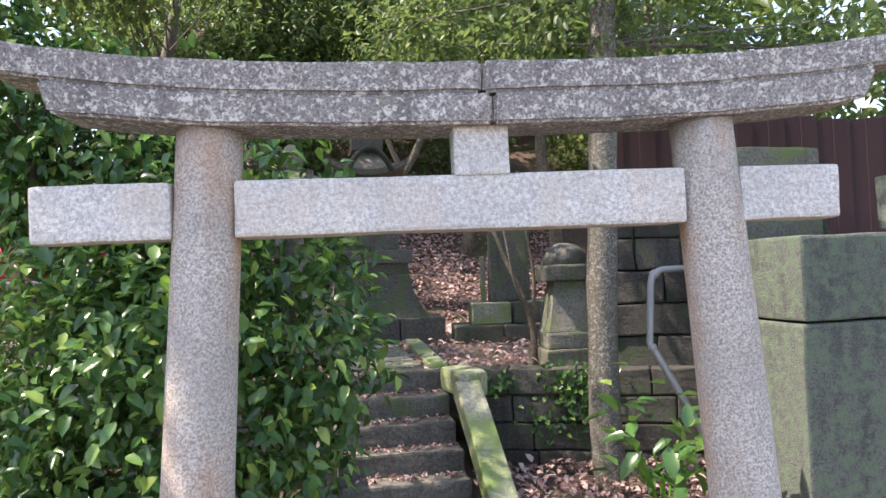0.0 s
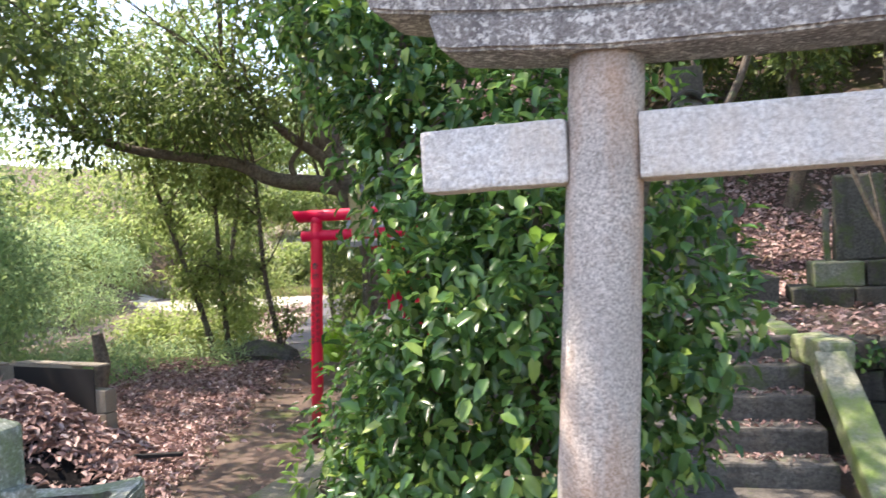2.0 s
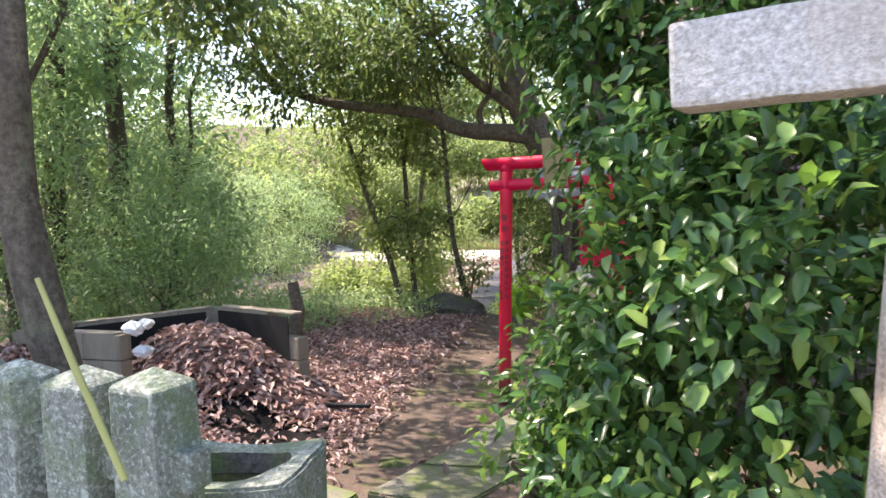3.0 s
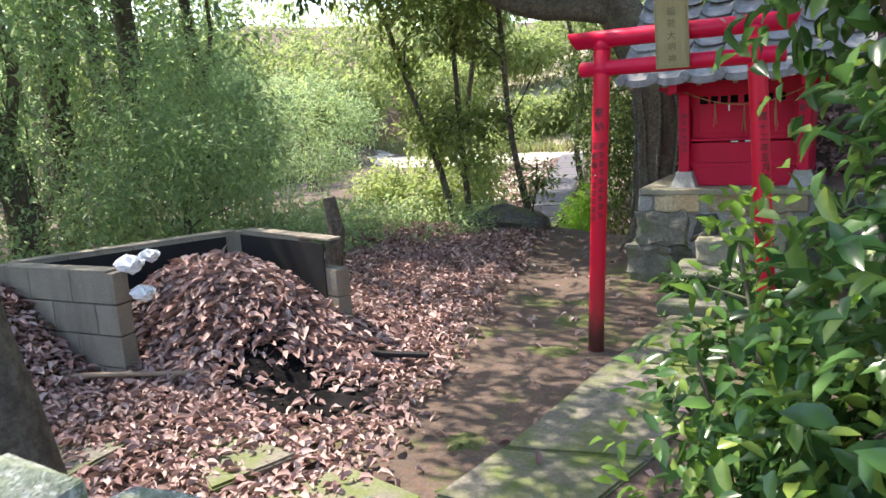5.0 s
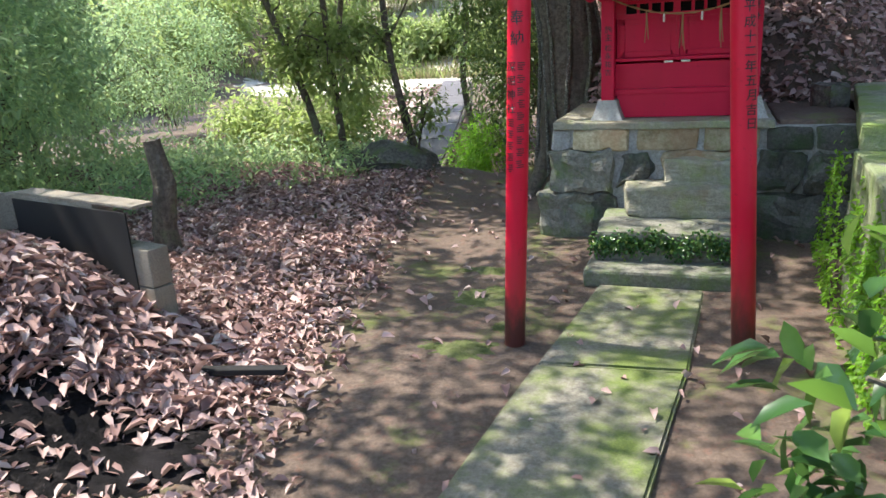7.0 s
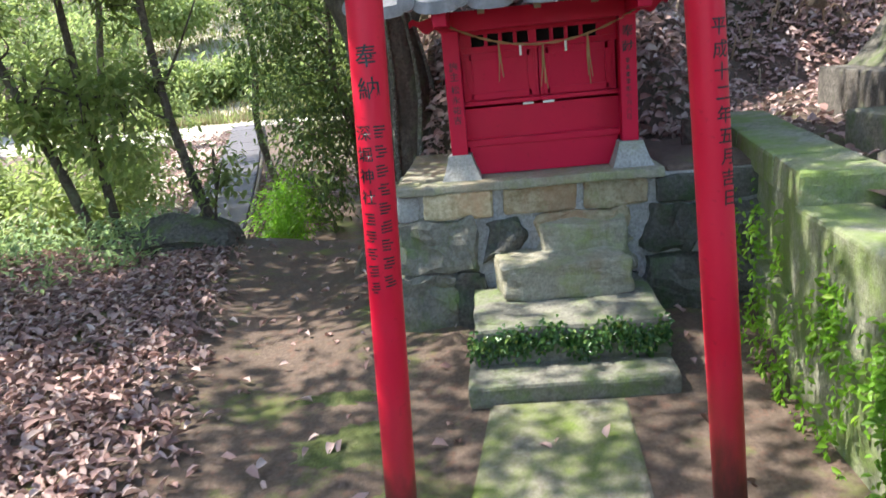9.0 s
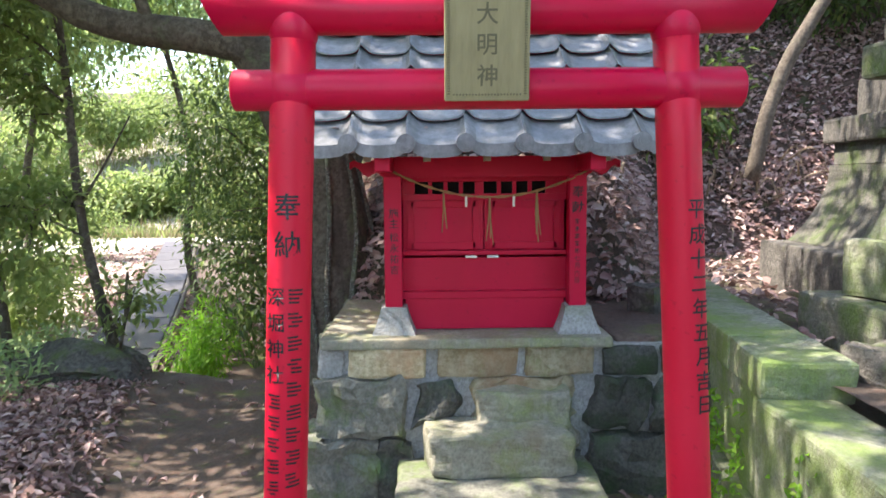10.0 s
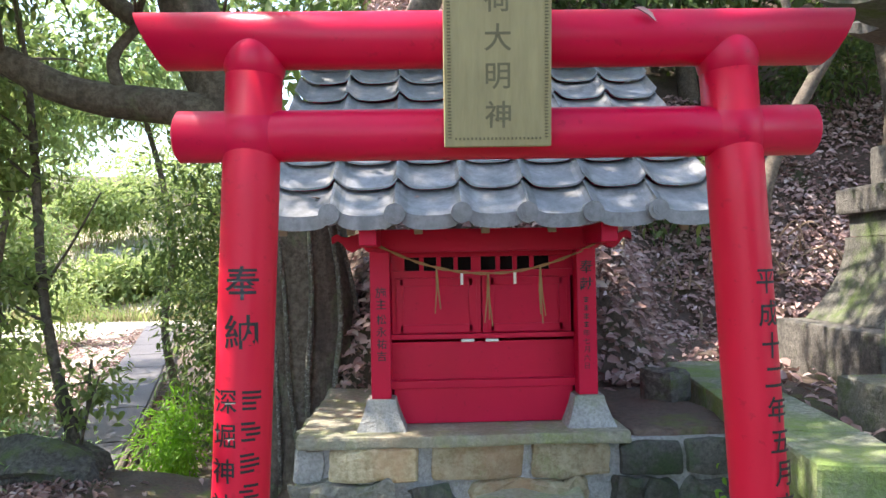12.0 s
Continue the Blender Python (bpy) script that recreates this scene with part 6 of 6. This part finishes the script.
for b in ((-6.4, 6.6, 0.25, 0.8, 0.7, 0.45), (-5.1, 5.7, 0.2, 0.7, 0.6, 0.4), (-5.6, 8.2, 0.2, 0.9, 0.7, 0.5), (-7.8, 8.6, 0.1, 0.8, 0.6, 0.35), (-4.9, 6.7, 0.35, 0.7, 0.6, 0.6), (-5.9, 7.4, 0.9, 0.6, 0.6, 0.7), (-9.0, 17.0, 0.5, 1.2, 0.9, 0.7)):
    t = thing("low_shrub", "low light green shrub among dead leaves", "shrub", group="low shrubs")
    crown("crown", [b, (b[0] + 0.4 * b[3], b[1] - 0.3, b[2] + 0.5 * b[5], b[3] * 0.5, b[4] * 0.5, b[5] * 0.5)], int(1300 * b[3]), 0.11, SUNLIT_LEAF, t, shell=0.5, spread=1.8)
    bm = bmesh.new()
    tube(bm, [(b[0], b[1], -0.4), (b[0], b[1], b[2] + 0.1)], [0.02, 0.008], 6)
    part("stem", bm, BARK, t)
herbs = thing("undergrowth", "low green herbs and seedlings under the slim trees", "undergrowth", kind="stuff")
x, y = rng.uniform(-7.5, -2.2, 2600), rng.uniform(1.2, 7.0, 2600)
k = (y > 1.7 + 1.44 * (x + 4.2)) & (x < -3.1 - 0.26 * (y - 4.5)) & (np.sin(x * 2.3 + 1) * np.cos(y * 1.9) > -0.55)
x, y = x[k], y[k]
who = rng.integers(0, len(x), 15000)
h = rng.uniform(0.06, 0.5, len(x))
P = np.stack([x[who], y[who], ground_z(x[who], y[who]) + h[who] * rng.random(15000)], 1) + rng.normal(size=(15000, 3)) * np.array([0.07, 0.07, 0.02])
leaf_sheet("leaves", P, unit(15000) + np.array([0, 0, 0.25]), unit(15000) * 0.5 + np.array([0, 0, 1.0]), rng.uniform(0.04, 0.11, 15000), 0.032, WEST_LIT_LEAF, herbs)
lane_bush = [(-2.2, 6.3, 1.2, 0.55, 0.9, 1.5), (-2.3, 5.6, 2.2, 0.5, 0.6, 0.8), (-2.8, 8.4, 1.6, 0.8, 1.0, 1.7), (-1.95, 5.2, 0.8, 0.35, 0.4, 0.8), (-1.6, 5.6, 1.6, 0.5, 0.5, 1.2)]
tree("lane_bush", "tall bright green bush hanging over the concrete lane", [(wobbly(-1.6, 6.0, -0.4, 2.6, -0.3, 0, 0.06), 0.05, 0.015), (wobbly(-2.0, 8.0, -0.4, 2.6, -0.3, 0, 0.06), 0.05, 0.015)], lane_bush, 9000, 0.085, BARK, WOODLEAF, shell=0.35, wide=0.42, spread=1.8)
fern = thing("fern_patch", "bright green ferns beside the concrete lane", "ferns", kind="stuff")
crown("fronds", [(-2.45, 5.3, 0.0, 0.28, 0.6, 0.35), (-2.2, 4.95, 0.15, 0.22, 0.35, 0.38)], 1700, 0.10, FERN, fern, shell=0.5, wide=0.2)
bank = [(-12, 40, 6.2, 6, 2, 1.6), (-9, 37, 4.6, 2.4, 1.6, 0.9), (-16, 36, 4.6, 2.4, 1.6, 1.0), (-6, 41, 6.4, 3, 2, 1.8), (-11, 29, 1.2, 1.2, 0.9, 0.5), (-8.5, 28.5, 0.7, 1.6, 1.2, 0.7), (-13, 29, 0.9, 2.2, 1.3, 0.8), (-4.5, 27, 1.8, 2.5, 2.5, 1.8), (-18, 30, 2.8, 3, 2, 1.6), (-3.0, 20, 1.6, 1.6, 2.5, 1.8), (-22, 22, 2.6, 3, 4, 2.5), (-5, 34, 3.2, 2.6, 1.6, 1.0), (-17, 14, 1.0, 2.0, 2.5, 1.1), (-19, 19, 1.8, 2.0, 2.5, 1.3), (-21, 25, 2.4, 2.5, 2.5, 1.3), (-23, 13, 3.4, 3, 4, 1.8), (-26, 20, 4.5, 3, 4, 2), (-27, 25, 6.0, 4, 5, 2.6), (-24, 31, 5.5, 4, 4, 2.5), (-31, 14, 6.5, 4, 6, 3), (-14, 46, 8.2, 6, 3, 2.2), (-25, 45, 9, 6, 4, 3), (-4, 45, 8.5, 5, 3, 3), (-22, 36, 6.0, 6, 4, 2), (-3, 37, 5.5, 5, 4, 2.5)]
for b in bank:
    t = thing("far_bushes", "sunlit pale green bushes on the far bank", "bushes", kind="stuff")
    crown("crown", [b], 3600, 0.28, SUNLIT_LEAF, t, shell=0.3, spread=1.6, wide=0.5)
P = scatter(7000, -9.5, -3.6, 5.2, 20, lambda x, y: ground_z(x, y) + 0.03, lambda x, y: (x < LANE_LEFT(y)) * (0.35 + 0.65 * (np.sin(x * 1.7) * np.sin(y * 1.1) > -0.2)), 0.04)
tagged(litter("fallen_leaves", P, 0.10), "pale dry leaves beside the concrete lane", "leaves", kind="stuff")
t = thing("grass", "pale sunlit green and dry grass on the far slope", "grass", kind="stuff")
x, y = rng.uniform(-20, -2, 14000), 24.5 + 16 * rng.random(14000) ** 1.6
P = np.stack([x, y, ground_z(x, y) - 0.02], 1)
leaf_sheet("blades", P[:4000], unit(4000) * 0.5 + np.array([0, 0, 1.2]), unit(4000), rng.uniform(0.25, 0.5, 4000), 0.06, SUNLIT_LEAF, t)
leaf_sheet("blades", P[4000:], unit(10000) * 0.5 + np.array([0, 0, 1.2]), unit(10000), rng.uniform(0.2, 0.45, 10000), 0.04, DRYGRASS, t)

# ivy and small plants on stone
ivy = thing("ivy", "small dark ivy growing along the shrine step", "ivy", kind="stuff")
n = 1700
u = rng.uniform(-0.33, 0.59, n)
P = np.stack([u, 1.085 + rng.normal(size=n) * 0.012, 0.222 + 0.03 * np.sin(u * 23) * (u > 0.0) - 0.05 * smooth01(-0.1, -0.33, u) * rng.random(n) + rng.normal(size=n) * 0.034], 1)
leaf_sheet("leaves", P, unit(n) + np.array([0, -0.8, -0.3]), unit(n) * 0.5 + np.array([0, -1, 0.8]), rng.uniform(0.018, 0.034, n), 0.018, CAMELLIA, ivy)
ferns = thing("wall_ferns", "bright green ferns and ivy on the mossy wall", "ferns", kind="stuff")
n = 2000
c = np.stack([np.zeros(40), rng.uniform(-0.55, 1.6, 40), 0.72 * rng.random(40) ** 1.3], 1)[rng.integers(0, 40, n)]
P = c + rng.normal(size=(n, 3)) * np.array([0, 0.05, 0.09])
P[:, 0] = 0.955 + 0.11 * np.clip(P[:, 2], 0, 1) - 0.012 + 0.04 * np.maximum(P[:, 1] - 0.86, 0)
leaf_sheet("leaves", P, unit(n) + np.array([-0.6, 0, -0.5]), unit(n) * 0.6 + np.array([-1, 0, 0.8]), rng.uniform(0.022, 0.045, n), 0.022, FERN, ferns)
ivy2 = thing("ivy", "ivy leaves hanging on the dark terrace wall", "ivy", kind="stuff")
n = 260
c = np.stack([rng.uniform(3.65, 4.6, 12), np.zeros(12), rng.uniform(0.35, 0.85, 12)], 1)[rng.integers(0, 12, n)] + rng.normal(size=(n, 3)) * np.array([0.07, 0, 0.06])
c[:, 1] = -0.36 - 0.424 * (c[:, 0] - 3.6)
leaf_sheet("leaves", c, unit(n) + np.array([0, -0.6, -0.6]), unit(n) * 0.4 + np.array([0, -1, 0.6]), rng.uniform(0.04, 0.07, n), 0.045, CAMELLIA, ivy2)
herb = thing("broad_plant", "broad-leaved green plant at the foot of the wall", "plant")
for k in range(9):
    a = k * 0.7
    bm = bmesh.new()
    tube(bm, curve_pts([(4.4, -2.1, 0.0), (4.4 + 0.1 * math.cos(a), -2.1 + 0.1 * math.sin(a), 0.35), (4.4 + 0.24 * math.cos(a), -2.1 + 0.24 * math.sin(a), 0.55 + 0.1 * math.sin(k * 3))], 6), [0.008] * 7, 5)
    part("stem", bm, FERN, herb)
crown("leaves", [(4.42, -2.1, 0.55, 0.3, 0.3, 0.3)], 70, 0.19, CAMELLIA, herb, shell=0.5, wide=0.55, flat=1.2)
twigs = thing("dead_twigs", "dry twigs and roots tangled on the bank", "twigs", kind="stuff")
bm = bmesh.new()
for k in range(90):
    x, y = rng.uniform(0.7, 4.6), rng.uniform(3.4, 6.8)
    z = float(hill_z(np.array(x), np.array(y))) + 0.03
    if z < 0.7:
        continue
    e = unit(1)[0] * np.array([0.5, 0.35, 0.3])
    tube(bm, curve_pts([(x, y, z), (x + e[0] * 0.5, y + e[1] * 0.5 - 0.1, z + 0.12 + abs(e[2]) * 0.3), (x + e[0], y + e[1], z + e[2] * 0.8)], 6), list(np.linspace(0.014, 0.005, 7)), 5)
part("twigs", bm, DRYWOOD, twigs)

for k in range(16):
    x, y = 0.3 + 0.6 * k, 5.6 + 1.6 * math.sin(k * 2.4) + 0.18 * k
    z = float(hill_z(np.array(x), np.array(y)))
    if z < 1.2 or y < 5.7:
        continue
    b = (x, y + 0.8, z + 1.3, 0.8, 0.7, 0.7)
    t = thing("bank_shrub", "dark evergreen shrub on the wooded bank", "shrub", group="bank shrubs")
    crown("crown", [b], 1000, 0.12, WOODLEAF, t, shell=0.4, wide=0.45)
    bm = bmesh.new()
    tube(bm, wobbly(x, y + 0.8, z - 0.2, z + 1.4, 0.1, 0.0, 0.05), list(np.linspace(0.03, 0.012, 6)), 6)
    part("stem", bm, BARK, t)
far = thing("far_wood", "distant green wood behind the path", "wood", kind="stuff")
crown("crown", [(-22, -6, 3, 3, 4, 3.5), (-22, 0, 3.5, 3, 4, 3.5), (-21, 6, 3.5, 3, 4, 3.5), (-19, 12, 5, 3, 4, 5), (-15, -12, 4, 3, 4, 4), (3, 15, 11, 5, 3, 4), (9, 13, 11, 4, 3, 4), (-1, 17, 9, 3, 3, 4), (13, 6, 7, 3, 5, 5), (12, -1, 5, 2.5, 4, 5), (2, 12.5, 7, 4, 2, 3), (6.5, 11, 6.5, 4, 2, 3.5), (10, 9, 6, 3, 3, 4), (-2.5, 14, 6, 2.5, 2, 3), (-3, 8.9, 6.9, 1.5, 1.1, 0.9), (-1.4, 9.6, 7.0, 1.5, 1.2, 1.0)], 42000, 0.34, WOODLEAF, far, shell=0.35, wide=0.5)

# Clumps from x -6.8 to -8.2 at z 4.3 to 4.6 are added to shade the lane.
tree("lane_tree", "light green tree arching over the concrete lane", [(wobbly(-6.2, 9.0, -0.4, 4.5, 0.6, 0.0, 0.1), 0.07, 0.03), (wobbly(-3.6, 9.2, -0.4, 5.0, -0.4, 0.0, 0.1), 0.06, 0.03)], [(-5.4, 8.6, 4.3, 1.3, 1.0, 0.8), (-3.6, 8.6, 4.7, 1.2, 1.0, 0.8), (-6.4, 10.5, 3.9, 1.3, 1.0, 0.7), (-4.6, 11.0, 4.6, 1.3, 1.2, 0.7), (-6.8, 7.5, 4.3, 1.0, 1.0, 0.5), (-7.4, 10.0, 4.5, 1.1, 1.1, 0.5), (-8.2, 12.6, 4.6, 1.2, 1.2, 0.5), (-7.0, 6.6, 5.2, 1.3, 1.2, 0.8), (-5.5, 6.9, 5.6, 1.2, 1.1, 0.7), (-5.3, 9.4, 3.9, 1.2, 0.8, 0.6), (-4.2, 9.0, 4.0, 1.0, 0.8, 0.5), (-7.0, 9.5, 4.2, 1.1, 0.8, 0.6), (-6.2, 8.4, 3.4, 0.7, 0.6, 0.35)], 21000, 0.12, BARK, WEST_LIT_LEAF, shell=0.5, wide=0.45)
o = leaf_sheet("fallen_leaf", np.array([[0.245, -0.045, 2.046]]), np.array([[0.75, -0.35, -0.5]]), np.array([[0, -0.6, 0.8]]), 0.05, 0.02, LITTER)
tagged(o, "single curled dead leaf on the red top beam", "leaf")

vines = thing("vines", "grey woody vines climbing the big tree trunk", "vines", kind="stuff")
bm = bmesh.new()
for k in range(6):
    a = math.pi * (1.05 + 0.16 * k + 0.05 * math.sin(k * 7))
    pts = [(-0.83 - 0.16 * max(0, z - 1.3) + (0.37 - 0.06 * z) * math.cos(a + 0.25 * math.sin(z * 2 + k)), 3.43 + (0.37 - 0.06 * z) * math.sin(a + 0.25 * math.sin(z * 2 + k)), z) for z in np.linspace(-0.1, 2.3, 12)]
    tube(bm, curve_pts(pts, 24), list(np.linspace(0.022 + 0.008 * math.sin(k * 5), 0.01, len(curve_pts(pts, 24)))), 7, wobble=0.3)
part("stem_tangle", bm, BARK_PALE, vines)

MOSS = stone_material("moss_pad", (0.06, 0.078, 0.02), (0.14, 0.175, 0.045), 90, moss=(0.12, 0.12, 0.055), moss_amount=(0.48, 0.66), moss_scale=8, relief=1.0)
for k, (mx, my, mw, mh) in enumerate(((-0.78, 0.62, 0.30, 0.2), (-0.80, -0.12, 0.28, 0.16), (-0.62, 0.2, 0.15, 0.1), (-0.72, -1.55, 0.13, 0.12), (-0.95, 1.05, 0.22, 0.1), (-0.52, -2.0, 0.1, 0.06))):
    bm = bmesh.new()
    bmesh.ops.create_circle(bm, cap_ends=True, segments=36, radius=1.0)
    bmesh.ops.poke(bm, faces=bm.faces[:])
    bmesh.ops.subdivide_edges(bm, edges=bm.edges[:], cuts=4, use_grid_fill=True)
    for v in bm.verts:
        r2 = v.co.x**2 + v.co.y**2
        w = 1 + 0.45 * noise.noise(Vector((v.co.x * 1.8, v.co.y * 1.8, k * 3.1))) + 0.3 * noise.noise(Vector((v.co.x * 5, v.co.y * 5, k * 3.1)))
        x, y = mx + v.co.x * mw * w, my + v.co.y * mh * w
        v.co = Vector((x, y, float(ground_z(x, y)) - 0.012 + 0.026 * max(0, 1 - r2) ** 0.8 + 0.012 * noise.noise(Vector((x * 25, y * 25, 0)))))
    tagged(finish("moss_patch", bm, MOSS, flat=False), "low green moss growing on the earth path", "moss", kind="stuff")
